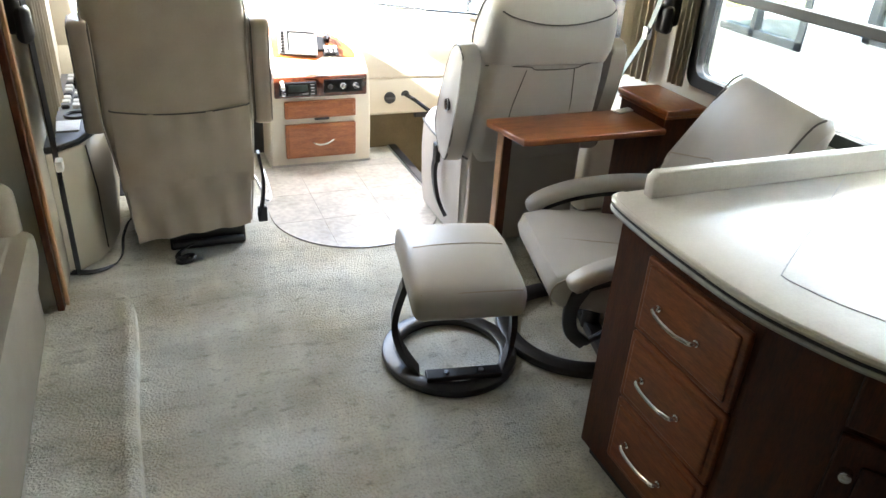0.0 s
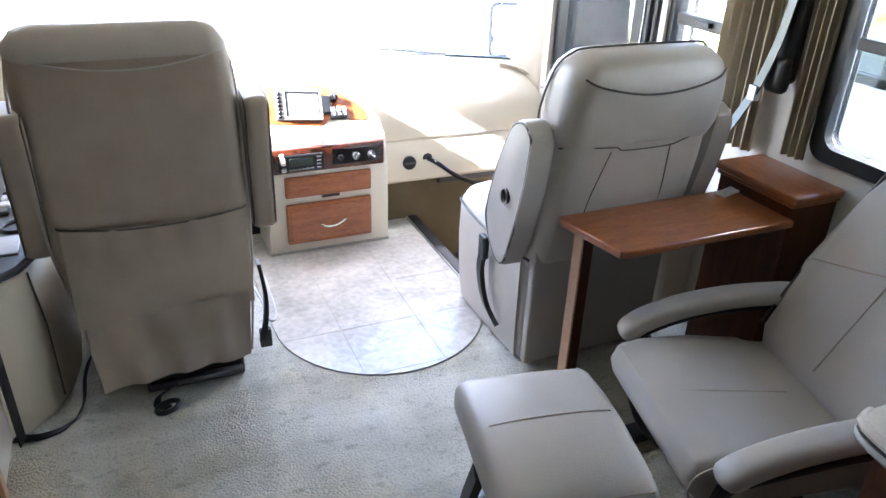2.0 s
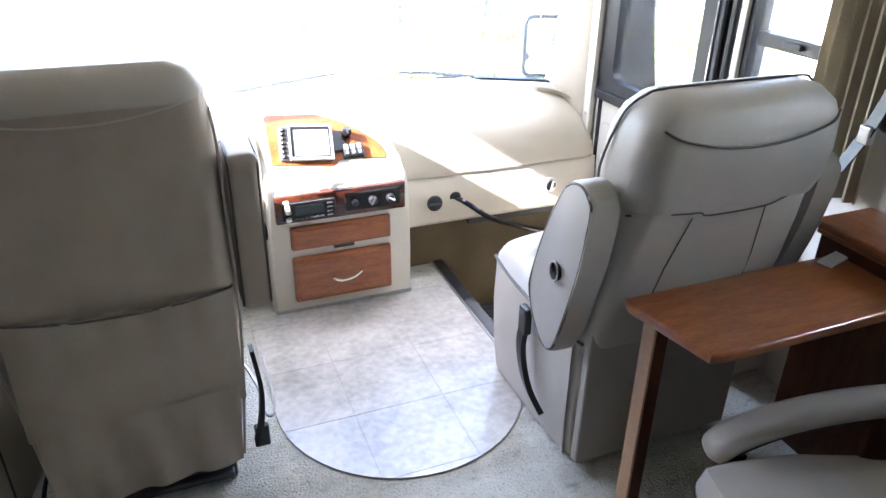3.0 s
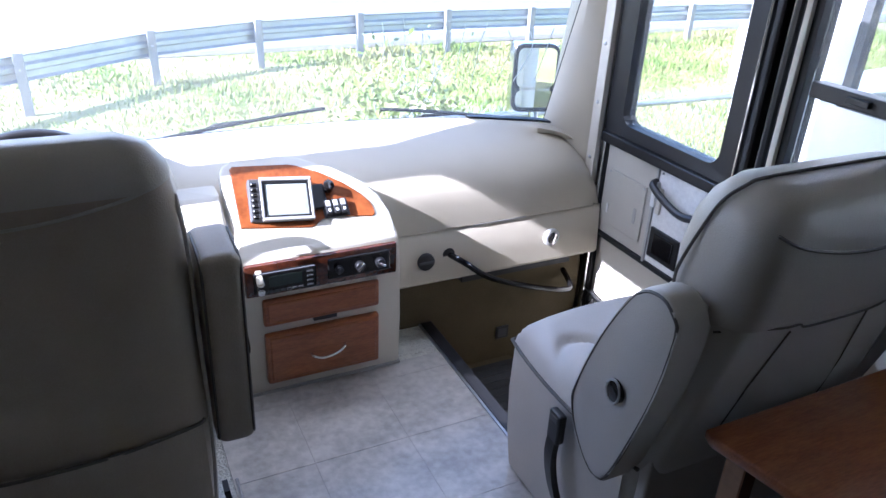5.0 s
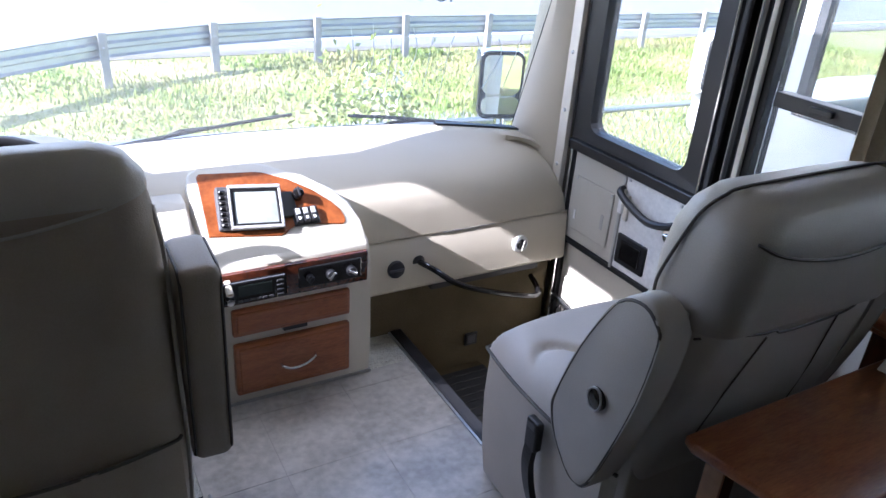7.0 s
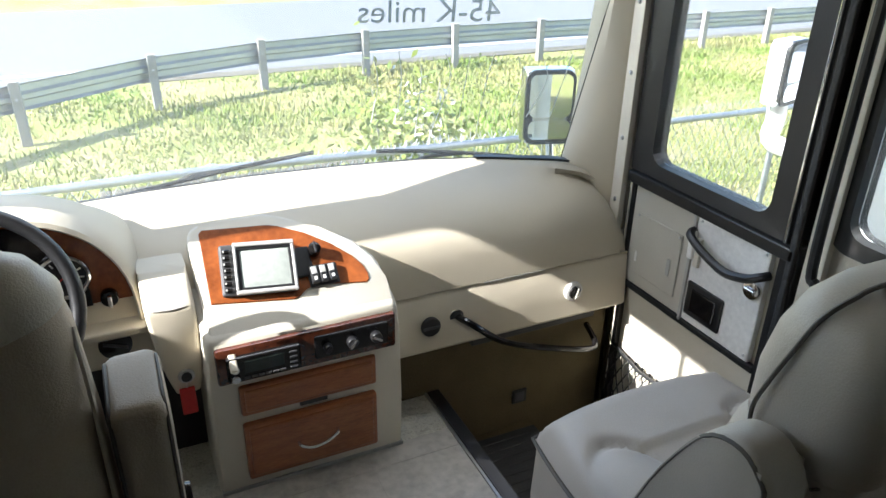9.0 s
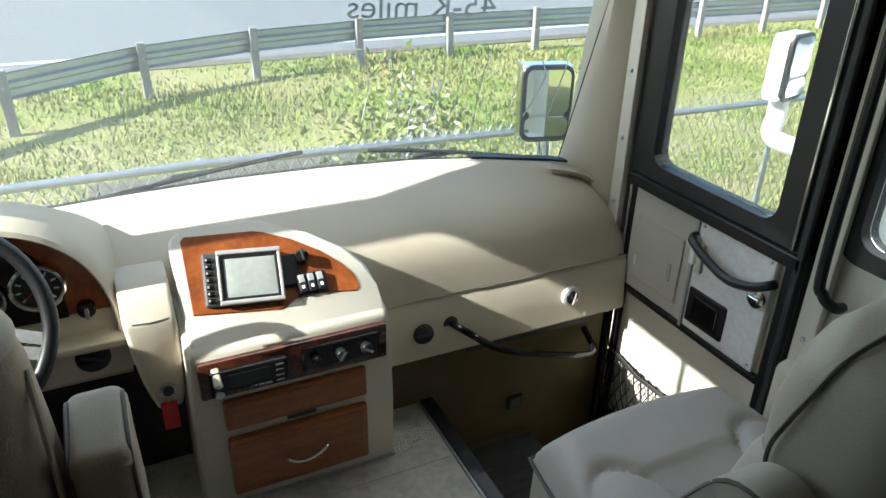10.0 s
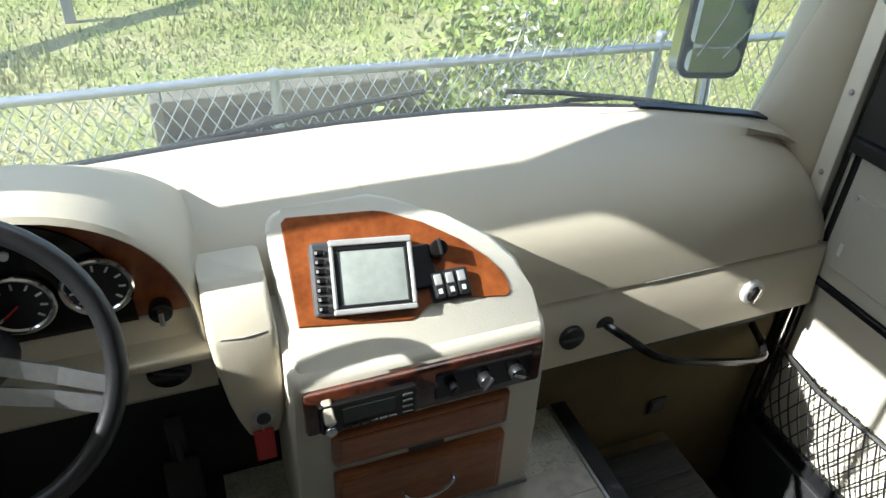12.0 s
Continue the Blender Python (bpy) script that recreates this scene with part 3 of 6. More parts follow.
p = part("pane", prism([(q[0] - 3.635, q[1] + DZ) for q in ri], "x", 0.005, 0.010), "glass", door)
p.visible_shadow = False
part("hinge_rod", tube([(2.055 - 2.09, 3.972 - 3.635, -0.2 + DZ), (2.055 - 2.09, 3.972 - 3.635, 0.70 + DZ)], 0.005, 6), "chrome", door)
part("weather_strip", box(2.045 - 2.09, 2.06 - 2.09, 3.28 - 3.635, 3.30 - 3.635, -0.28 + DZ, 1.78 + DZ, 0.004), "rubber", door)
part("weather_strip", box(2.05 - 2.09, 2.06 - 2.09, 3.318 - 3.635, 3.328 - 3.635, 0.745 + DZ, 1.78 + DZ, 0.003), "chrome", door)

# net pocket on the door
net = thing("net_pocket", pose(2.066, 3.78, -0.22), "black elastic net pocket hanging on the door", "net pocket")
part("hem", tube([(0.0, 0.20, 0.255), (-0.03, 0.0, 0.25), (0.0, -0.36, 0.25)], 0.007, 6), "black", net, smooth=True)
part("hem", tube([(0.0, 0.20, 0.255), (-0.005, 0.205, 0.1), (0.0, 0.19, -0.04)], 0.006, 6), "black", net, smooth=True)
bm = bmesh.new()
for k in range(30):
    y = 0.20 - k * 0.04
    for s in (1, -1):
        pts = []
        for q in range(9):
            zz = 0.25 - q * 0.036
            yy = y + s * (0.25 - zz) * 0.45 + (0.0 if s > 0 else 0.25)
            if -0.36 <= yy <= 0.20:
                pts.append((-0.022 * math.sin(math.pi * (0.25 - zz) / 0.30), yy, zz))
        if len(pts) > 1:
            tube(pts, 0.0028, 4, bm)
part("mesh", bm, "black", net)

# grab bar below the dash by the door
gb = thing("grab_bar", pose(1.365, 3.93, 0.335), "black bent grab bar with a chrome end under the dash", "grab bar")
part("bar", tube(curve_pts([(0, 0.02, 0), (0.04, -0.04, -0.015), (0.14, -0.07, -0.085), (0.32, -0.06, -0.165), (0.52, -0.04, -0.235), (0.572, -0.01, -0.235), (0.585, 0.07, -0.205)], 6), 0.0115, 8), "black_gloss", gb, smooth=True)
part("socket", cyl((0, 0.015, 0), 0.028, 0.02, "y", 20, bevel=0.004), "black", gb, smooth=True)

# ---- dashboard ----
dash = thing("dashboard", pose(0.84, 4.1, 0.0), "cream textured vinyl dashboard, sunlit across the top", "dashboard")


def dash_section(x):
    e = max(edge_y(x), 4.155)
    drop = 0.0
    if x > 1.80:
        u = min((x - 1.80) / 0.27, 1.0)
        drop = 0.20 * (1 - math.sqrt(max(0.0, 1 - u * u * 0.97)))
    zb = 0.22 if x > 0.8 else 0.44
    low = [(3.985, zb), (3.940, zb + 0.004), (3.926, zb + 0.02), (3.932, max(0.30, zb + 0.04)), (3.944, max(0.425, zb + 0.05))]
    if x > 0.8:
        low += [(3.952, 0.435), (3.945, 0.442)]
    else:
        low += [(3.945, 0.50), (3.945, 0.51)]
    top = [(3.953, 0.53), (3.963, 0.575), (3.983, 0.62), (4.02, 0.658), (4.07, 0.69), (4.12, 0.712), (min(4.22, e - 0.06), 0.733), (e - 0.03, 0.744), (e + 0.012, 0.742), (e + 0.024, 0.70), (e + 0.02, 0.55), (4.055, 0.50), (4.05, zb)]
    out = []
    for y, z in low + top:
        y = min(y, e + 0.024)
        out.append((x - 0.84, y - 4.1, z - (drop if z > 0.5 else drop * 0.0)))
    return out


for nm, a, b in (("top_pad", 0.80, 2.055), ("driver_pad", -0.42, 0.80)):
    xs_ = list(np.linspace(a + 0.0005, b, 40))
    part(nm, loft([dash_section(float(x)) for x in xs_]), "dash", dash, smooth=True)
part("seam", box(1.47 - 0.84, 1.70 - 0.84, 3.9435 - 4.1, 3.956 - 4.1, 0.436, 0.4395), "grey_plastic", dash)
v = part("air_vent", cyl((1.269 - 0.84, 3.932 - 4.1, 0.325), 0.034, 0.02, "y", 24, bevel=0.004), "black", dash, "round black air vent", smooth=True)
part("vent_slat", box(1.24 - 0.84, 1.298 - 0.84, 3.918 - 4.1, 3.926 - 4.1, 0.32, 0.33, 0.001, 1), "dark_grey", v)
v = part("air_vent", cyl((1.822 - 0.84, 3.932 - 4.1, 0.335), 0.036, 0.02, "y", 24, bevel=0.005), "white_plastic", dash, "round pale vent with a dark core", smooth=True)
part("core", cyl((1.822 - 0.84, 3.920 - 4.1, 0.335), 0.024, 0.01, "y", 20, bevel=0.003), "black_gloss", v, smooth=True)
part("blade", turn(box(-0.004, 0.004, -0.006, 0.006, -0.024, 0.024, 0.002), pose(1.822 - 0.84, 3.914 - 4.1, 0.335, 0, 15)), "chrome", v)
part("under_lip", box(1.44 - 0.84, 1.95 - 0.84, 3.96 - 4.1, 3.99 - 4.1, 0.185, 0.222, 0.004), "rubber", dash)

# instrument pod
pod = thing("instrument_pod", pose(0.08, 3.97, 0.555), "hooded instrument cluster with burl wood and chrome-ringed gauges", "instrument cluster")


def pod_ring(a, b, y, n=28, power=2.5, low=0.0):
    out = []
    for k in range(n + 1):
        t = math.pi * k / n
        c, s = math.cos(t), math.sin(t)
        out.append((a * abs(c) ** (2 / power) * (1 if c >= 0 else -1), y, low + b * abs(s) ** (2 / power)))
    return out


ro, ri = (0.355, 0.338), (0.338, 0.320)
bm = bmesh.new()
secs = [pod_ring(ri[0], ri[1], 0.03), pod_ring(ri[0] + 0.002, ri[1] + 0.002, -0.035), pod_ring(ri[0] + 0.008, ri[1] + 0.008, -0.044), pod_ring(ro[0], ro[1], -0.036), pod_ring(ro[0] + 0.012, ro[1] + 0.01, 0.02), pod_ring(ro[0] + 0.03, ro[1] + 0.0, 0.14), pod_ring(ro[0] + 0.05, ro[1] - 0.06, 0.25)]
loft(secs, bm, caps=False, closed=False)
part("hood", bm, "dash", pod, "cream vinyl hood", smooth=True)
face = pod_ring(ri[0] + 0.002, ri[1] + 0.002, 0.0)
part("face", prism([(p[0], p[2]) for p in face], "y", 0.008, 0.022), "burl", pod, "glossy burl wood face")
part("gauge_panel", prism([(p[0] * 0.76 - 0.02, 0.05 + p[2] * 0.80) for p in pod_ring(ri[0], ri[1], 0)], "y", 0.001, 0.009, 0.003), "black_gloss", pod, "dark gauge panel")
part("sill", box(-ro[0], ro[0], -0.075, 0.04, -0.02, 0.004, 0.006), "dash", pod)
for gx, gz, gr in ((0.185, 0.15, 0.057), (0.055, 0.14, 0.057), (-0.07, 0.14, 0.057), (-0.195, 0.15, 0.05)):
    gg = part("gauge", cyl((gx, -0.003, gz), gr * 0.9, 0.012, "y", 32), "black", pod, "round black dial")
    bm = tube([(gx + gr * math.cos(2 * math.pi * k / 32), -0.009, gz + gr * math.sin(2 * math.pi * k / 32)) for k in range(32)], 0.006, 8, closed=True)
    part("bezel", bm, "chrome", gg, "polished chrome bezel", smooth=True)
    for k in range(9):
        a = radians(220 - k * 32.5)
        part("tick", turn(box(-0.0018, 0.0018, -0.001, 0.001, -0.006, 0.006), Matrix.Translation((gx + gr * 0.72 * math.cos(a), -0.010, gz + gr * 0.72 * math.sin(a))) @ Matrix.Rotation(math.pi / 2 - a, 4, 'Y')), "white_plastic", gg)
    part("needle", turn(box(-0.0015, 0.0015, -0.001, 0.001, 0, gr * 0.65), Matrix.Translation((gx, -0.012, gz)) @ Matrix.Rotation(radians(-130), 4, 'Y')), "red", gg)
ig = part("ignition", cyl((0.278, -0.005, 0.07), 0.022, 0.03, "y", 20, bevel=0.004), "black_gloss", pod, "black ignition switch", smooth=True)
part("key", box(0.274, 0.284, -0.039, -0.017, 0.055, 0.086, 0.002), "chrome", ig)
part("lamp", cyl((0.06, -0.001, 0.24), 0.008, 0.01, "y", 12), "white_plastic", pod)
lv = part("air_vent", cyl((0.27, -0.03, -0.055), 0.043, 0.03, "y", 24, bevel=0.005), "black_gloss", pod, "round black air vent", smooth=True)
part("vent_slat", turn(box(-0.03, 0.03, -0.004, 0.004, -0.004, 0.004, 0.001, 1), pose(0.27, -0.046, -0.055, 0, 20)), "dark_grey", lv)
part("knee_panel", prism([(-0.045, -0.11), (-0.035, -0.125), (0.02, -0.13), (0.03, -0.02), (-0.04, -0.02)], "x", -0.42, 0.355), "dash", pod, smooth=False)

# steering wheel
sw = thing("steering_wheel", pose(0.085, 3.70, 0.775), "black leather steering wheel with brushed metal spokes", "steering wheel")
tilt = Matrix.Rotation(radians(-28), 4, 'X')
R0 = 0.222
part("rim", turn(tube([(R0 * math.cos(2 * math.pi * k / 48), 0, R0 * math.sin(2 * math.pi * k / 48)) for k in range(48)], 0.0165, 12, closed=True), tilt), "black", sw, smooth=True)
for a in (-18, 198):
    for off in (0.022, -0.022):
        c, s = math.cos(radians(a)), math.sin(radians(a))
        pts = [(0.05 * c - off * s, 0.03, 0.05 * s + off * c), (0.14 * c - off * s * 0.8, 0.022, 0.14 * s + off * c * 0.8), (0.215 * c - off * s * 0.7, 0.0, 0.215 * s + off * c * 0.7)]
        part("spoke", turn(strap(pts, 0.026, (-s, 0, c), 0.004), tilt), "steel", sw, "brushed metal spoke")
part("hub", turn(cyl((0, 0.03, 0), 0.062, 0.045, "y", 28, bevel=0.012), tilt), "black", sw, smooth=True)
part("column", turn(cyl((0, 0.14, -0.02), 0.045, 0.22, "y", 20), tilt), "black", sw, smooth=True)

# column between cluster and console
col = thing("dash_column", pose(0.495, 3.9, 0.36), "cream moulded column beside the console with a power socket", "dash column")
part("body", loft([[((x0 + x1) / 2 + q[0], (y0 + 0.14) / 2 + q[1], z) for q in rring(x1 - x0, 0.14 - y0, 0.014, 4)] for z, x0, x1, y0 in ((0.0, -0.02, 0.045, -0.06), (0.05, -0.034, 0.055, -0.068), (0.10, -0.045, 0.06, -0.07), (0.18, -0.056, 0.062, -0.064), (0.245, -0.062, 0.062, -0.056), (0.262, -0.063, 0.062, -0.046), (0.30, -0.063, 0.061, 0.0), (0.325, -0.062, 0.06, 0.04))]), "dash", col, smooth=True)
part("top_seam", tube([(-0.063, -0.02, 0.262), (-0.04, -0.049, 0.258), (0.0, -0.0515, 0.256), (0.04, -0.049, 0.258), (0.062, -0.02, 0.262)], 0.002, 5), "grey_plastic", col)
s_ = part("socket", cyl((0.012, -0.065, 0.06), 0.022, 0.02, "y", 20, bevel=0.004), "steel", col, "chrome power socket", smooth=True)
part("cap", cyl((0.012, -0.076, 0.06), 0.014, 0.006, "y", 16), "black", s_)
tg = thing("warning_tag", pose(0.503, 3.826, 0.30), "red plastic tag hanging below the power socket", "tag")
part("tag", box(-0.02, 0.02, -0.004, 0.004, 0.0, 0.085, 0.003), "red", tg)
part("string", tube([(0, 0, 0.085), (0.002, 0.0, 0.10), (0.004, 0.008, 0.115)], 0.0015, 5), "white_plastic", tg)

# ---- centre console ----
con = thing("centre_console", pose(0.835, 3.95, 0.0), "cream console with wood drawers, radio and small television", "console")
prof = [(3.795, 0.0), (3.785, 0.20), (3.775, 0.40), (3.768, 0.47), (3.770, 0.528), (3.782, 0.545), (3.81, 0.555), (3.90, 0.60), (4.10, 0.60), (4.10, 0.0)]


def con_ring(x, k):
    return [(x - 0.835 + (0.0 if z < 0.3 else (0.012 if x < 0.8 else -0.025) * (z - 0.3) / 0.3), y - 3.95 + k, z) for y, z in prof]


part("body", loft([con_ring(0.548, 0.02), con_ring(0.556, 0.004), con_ring(0.566, 0.0), con_ring(1.095, 0.0), con_ring(1.107, 0.004), con_ring(1.114, 0.02)]), "cream", con, smooth=True)
part("plinth", box(0.55 - 0.835, 1.112 - 0.835, 3.79 - 3.95, 4.1 - 3.95, 0.0, 0.018), "grey_plastic", con)
# sloping board on top
BO = Matrix.Translation((0, 3.80 - 3.95, 0.556)) @ Matrix.Rotation(radians(40), 4, 'X')
plan = [(-0.262, -0.03)] + [(-0.262, 0.27)] + [(p[0], p[1]) for p in arc(-0.222, 0.275, 0.04, 180, 90, 4)] + [(-0.05, 0.322), (0.0, 0.305), (0.10, 0.25), (0.19, 0.19), (0.235, 0.13), (0.25, 0.06), (0.258, -0.03)]
part("board", turn(prism(plan, "z", -0.14, 0.0, 0.012, 3), BO), "cream", con, "cream sloping top", smooth=True)
wood_plan = [(-0.238, 0.074), (-0.231, 0.284), (-0.220, 0.294), (-0.045, 0.280), (-0.02, 0.273), (0.05, 0.238), (0.12, 0.188), (0.17, 0.138), (0.194, 0.105), (0.201, 0.080), (0.200, 0.060), (0.190, 0.051), (0.06, 0.072), (0.035, 0.073), (0.015, 0.064), (-0.004, 0.048), (-0.02, 0.043)]
part("wood_inset", turn(prism(wood_plan, "z", -0.006, 0.004, 0.002, 1), BO), "burl", con, "glossy reddish burl inset")
TM = BO @ Matrix.Translation((-0.098, 0.146, 0.0)) @ Matrix.Rotation(radians(-6), 4, 'Z') @ Matrix.Rotation(radians(7), 4, 'X')
tv = part("television", turn(box(-0.100, 0.100, -0.070, 0.074, -0.08, 0.026, 0.006), TM), "dark_grey", con, "small grey box television")
bm = box(-0.064, 0.100, 0.062, 0.075, 0.02, 0.036, 0.003)
for b4 in ((-0.064, 0.100, -0.071, -0.060), (-0.064, -0.056, -0.060, 0.062), (0.091, 0.100, -0.060, 0.062)):
    box(*b4, 0.02, 0.036, 0.003, bm=bm)
part("bezel", turn(bm, TM), "grey_plastic", tv, "brushed silver bezel")
bm = bmesh.new()
for b4 in ((-0.056, 0.091, 0.053, 0.062), (-0.056, 0.091, -0.060, -0.052), (-0.056, -0.047, -0.052, 0.053), (0.083, 0.091, -0.052, 0.053)):
    box(*b4, 0.022, 0.032, 0.002, bm=bm)
part("inner_bezel", turn(bm, TM), "black", tv, "black inner bezel")
part("screen", turn(cushion(0.134, 0.109, 0.006, 0.003, 0.003), TM @ Matrix.Translation((0.018, 0.0005, 0.023))), "screen", tv, "pale grey tube screen", smooth=True)
for k in range(7):
    part("button", turn(box(-0.094, -0.072, -0.062 + k * 0.018, -0.050 + k * 0.018, 0.025, 0.033, 0.003, 1), TM), "black_gloss", tv)
    part("button_mark", turn(box(-0.092, -0.087, -0.059 + k * 0.018, -0.053 + k * 0.018, 0.033, 0.0342), TM), "aluminium", tv)
part("mount", turn(box(0.0, 0.05, 0.10, 0.19, -0.002, 0.014, 0.004), BO), "black", con, "black television mount")
part("switch_plate", turn(box(0.030, 0.116, 0.066, 0.130, 0.0, 0.007, 0.003), BO), "black", con, "black switch plate")
for k in range(3):
    sw_ = part("rocker_switch", turn(box(0.036 + k * 0.025, 0.058 + k * 0.025, 0.072, 0.124, 0.006, 0.022, 0.004), BO), "black", con, "black rocker switch")
    part("rocker_tip", turn(box(0.039 + k * 0.025, 0.055 + k * 0.025, 0.098, 0.120, 0.0205, 0.0235, 0.002), BO), "aluminium", sw_)
    part("symbol", turn(box(0.043 + k * 0.025, 0.051 + k * 0.025, 0.080, 0.090, 0.0215, 0.0228), BO), "white_plastic", sw_)
kb = part("knob", turn(cyl((0.064, 0.172, 0.018), 0.018, 0.032, "z", 16, bevel=0.003), BO), "black_gloss", con, smooth=True)
part("pointer", turn(box(0.061, 0.067, 0.155, 0.189, 0.03, 0.042, 0.002), BO), "black", kb)
part("shelf_lip", turn(box(-0.225, -0.205, -0.115, -0.03, -0.03, -0.012, 0.004), BO), "dash", con)
# radio panel
F = 3.768 - 3.95
pan = part("radio_panel", box(0.578 - 0.835, 1.080 - 0.835, F - 0.012, F + 0.03, 0.408, 0.520, 0.008), "burl_dark", con, "dark glossy wood fascia", smooth=True)
rad = part("radio", box(0.603 - 0.835, 0.800 - 0.835, F - 0.026, F, 0.420, 0.496, 0.006), "black_gloss", con, "black car radio")
part("display", box(0.648 - 0.835, 0.752 - 0.835, F - 0.0275, F - 0.02, 0.446, 0.482), "screen_dark", rad)
for zz in (0.438, 0.468):
    part("knob", cyl((0.622 - 0.835, F - 0.032, zz), 0.012, 0.016, "y", 18, bevel=0.003), "chrome", rad, smooth=True)
for k in range(6):
    part("button", box(0.645 - 0.835 + k * 0.019, 0.660 - 0.835 + k * 0.019, F - 0.030, F - 0.024, 0.428, 0.435, 0.001, 1), "dark_grey", rad)
for k in range(4):
    part("button", box(0.768 - 0.835, 0.788 - 0.835, F - 0.029, F - 0.024, 0.43 + k * 0.016, 0.435 + k * 0.016, 0.001, 1), "dark_grey", rad)
ac = part("climate_panel", box(0.84 - 0.835, 1.055 - 0.835, F - 0.017, F, 0.428, 0.502, 0.005), "black_gloss", con, "black climate control panel")
for kx, r in ((0.875, 0.012), (0.945, 0.016), (1.015, 0.016)):
    kk = part("knob", cyl((kx - 0.835, F - 0.026, 0.465), r, 0.022, "y", 18, bevel=0.003), "black", ac, smooth=True)
    part("pointer", turn(box(-0.004, 0.004, -0.004, 0.004, -r, r, 0.001, 1), pose(kx - 0.835, F - 0.038, 0.465, 0, 35 if kx < 1 else -60)), "chrome" if kx > 0.9 else "black", kk)
# drawers
for z0, z1, pull in ((0.288, 0.386, False), (0.062, 0.255, True)):
    d = part("drawer", box(0.628 - 0.835, 1.020 - 0.835, 3.762 - 3.95, 3.80 - 3.95, z0, z1, 0.008, 2), "wood", con, "reddish wood drawer front")
    part("panel_edge", box(0.640 - 0.835, 1.008 - 0.835, 3.758 - 3.95, 3.77 - 3.95, z0 + 0.012, z1 - 0.012, 0.006, 2), "wood", d)
    if pull:
        part("handle", tube(curve_pts([(0.775 - 0.835, 3.758 - 3.95, 0.155), (0.782 - 0.835, 3.742 - 3.95, 0.152), (0.81 - 0.835, 3.735 - 3.95, 0.145), (0.85 - 0.835, 3.735 - 3.95, 0.15), (0.885 - 0.835, 3.742 - 3.95, 0.165), (0.892 - 0.835, 3.758 - 3.95, 0.168)], 5), 0.0052, 8), "chrome", d, "polished bow handle", smooth=True)
    else:
        part("finger_slot", box(0.79 - 0.835, 0.87 - 0.835, 3.765 - 3.95, 3.79 - 3.95, z0 - 0.012, z0 + 0.002), "black", d)

# ---- driver's side console ----
sc = thing("side_console", pose(-0.33, 3.35, 0.0), "cream side console with a black switch panel on top", "side console")
out_ = [(-0.085, -0.47), (-0.04, -0.455), (0.025, -0.39), (0.075, -0.28), (0.10, -0.12), (0.10, 0.55), (-0.085, 0.55)]
part("body", prism(out_, "z", 0.0, 0.52, 0.015, 3), "dash", sc, smooth=True)
part("top", prism([(p[0] * 1.04 + 0.002, p[1] * 1.015) for p in out_], "z", 0.52, 0.548, 0.006, 2), "dark_grey", sc, "dark grey moulded top", smooth=True)
part("edge", tube([(p[0] * 1.06, p[1] * 1.02, 0.53) for p in out_[1:6]], 0.008, 8), "black", sc, smooth=True)
for r in range(9):
    for c in range(3):
        part("switch", box(-0.05 + c * 0.042, -0.018 + c * 0.042, -0.02 + r * 0.058, 0.018 + r * 0.058, 0.548, 0.565, 0.004, 1), "grey_plastic" if (r + c) % 3 else "black", sc)
cr = part("cup_ring", tube([(0.01 + 0.042 * math.cos(2 * math.pi * k / 20), -0.12 + 0.042 * math.sin(2 * math.pi * k / 20), 0.553) for k in range(20)], 0.007, 6, closed=True), "black", sc, smooth=True)
part("tray", box(-0.06, 0.03, -0.32, -0.19, 0.547, 0.555, 0.004), "grey_plastic", sc)
part("panel_line", tube([(0.058, -0.325, 0.03), (0.058, -0.327, 0.30), (0.045, -0.35, 0.5)], 0.003, 5), "piping", sc)


def slab_rings(levels, r=0.05, seg=4):
    """Rings for an upright soft slab: rows of z, rear y, front y, half width, middle x."""
    out = []
    for z, ya, yb, hw, mx in levels:
        rr = min(r, (yb - ya) / 2 - 0.001, hw - 0.001)
        out.append([(mx + p[0], (ya + yb) / 2 + p[1], z) for p in rring(2 * hw, yb - ya, rr, seg)])
    return out


def soft(bm, amount=0.004, size=6.0, seed=0.0):
    """Small dents and folds, as in upholstery."""
    bm.normal_update()
    for v in bm.verts:
        v.co += v.normal * amount * noise.noise(v.co * size + Vector((seed, seed * 2, 0)))
    return bm


def piping(ob, pts, r=0.0028, material="piping", name="piping"):
    return part(name, tube(pts, r, 6), material, ob, smooth=True)


# ---- passenger seat ----
ps = thing("passenger_seat", pose(1.49, 2.66, 0.0), "beige leather captain's chair with raised armrests and a skirted base", "captain's chair", "captain's chairs")
lv = [(0.34, 0.04, 0.16, 0.25, 0), (0.38, 0.0, 0.19, 0.272, 0), (0.50, -0.045, 0.17, 0.285, 0), (0.65, -0.085, 0.13, 0.288, 0), (0.78, -0.115, 0.10, 0.283, 0), (0.875, -0.135, 0.075, 0.275, 0), (0.895, -0.13, 0.065, 0.265, 0)]
part("backrest", soft(loft(slab_rings(lv, 0.06, 5)), 0.006), "leather_grey", ps, smooth=True)
lv = [(0.862, -0.11, 0.03, 0.250, 0), (0.875, -0.145, 0.05, 0.277, 0), (0.92, -0.162, 0.058, 0.288, 0), (0.99, -0.172, 0.055, 0.291, 0), (1.06, -0.175, 0.04, 0.286, 0), (1.105, -0.165, 0.022, 0.270, 0), (1.135, -0.14, 0.0, 0.238, 0), (1.148, -0.10, -0.04, 0.185, 0)]
part("headrest", soft(loft(slab_rings(lv, 0.075, 6)), 0.006, 5), "leather_grey", ps, smooth=True)
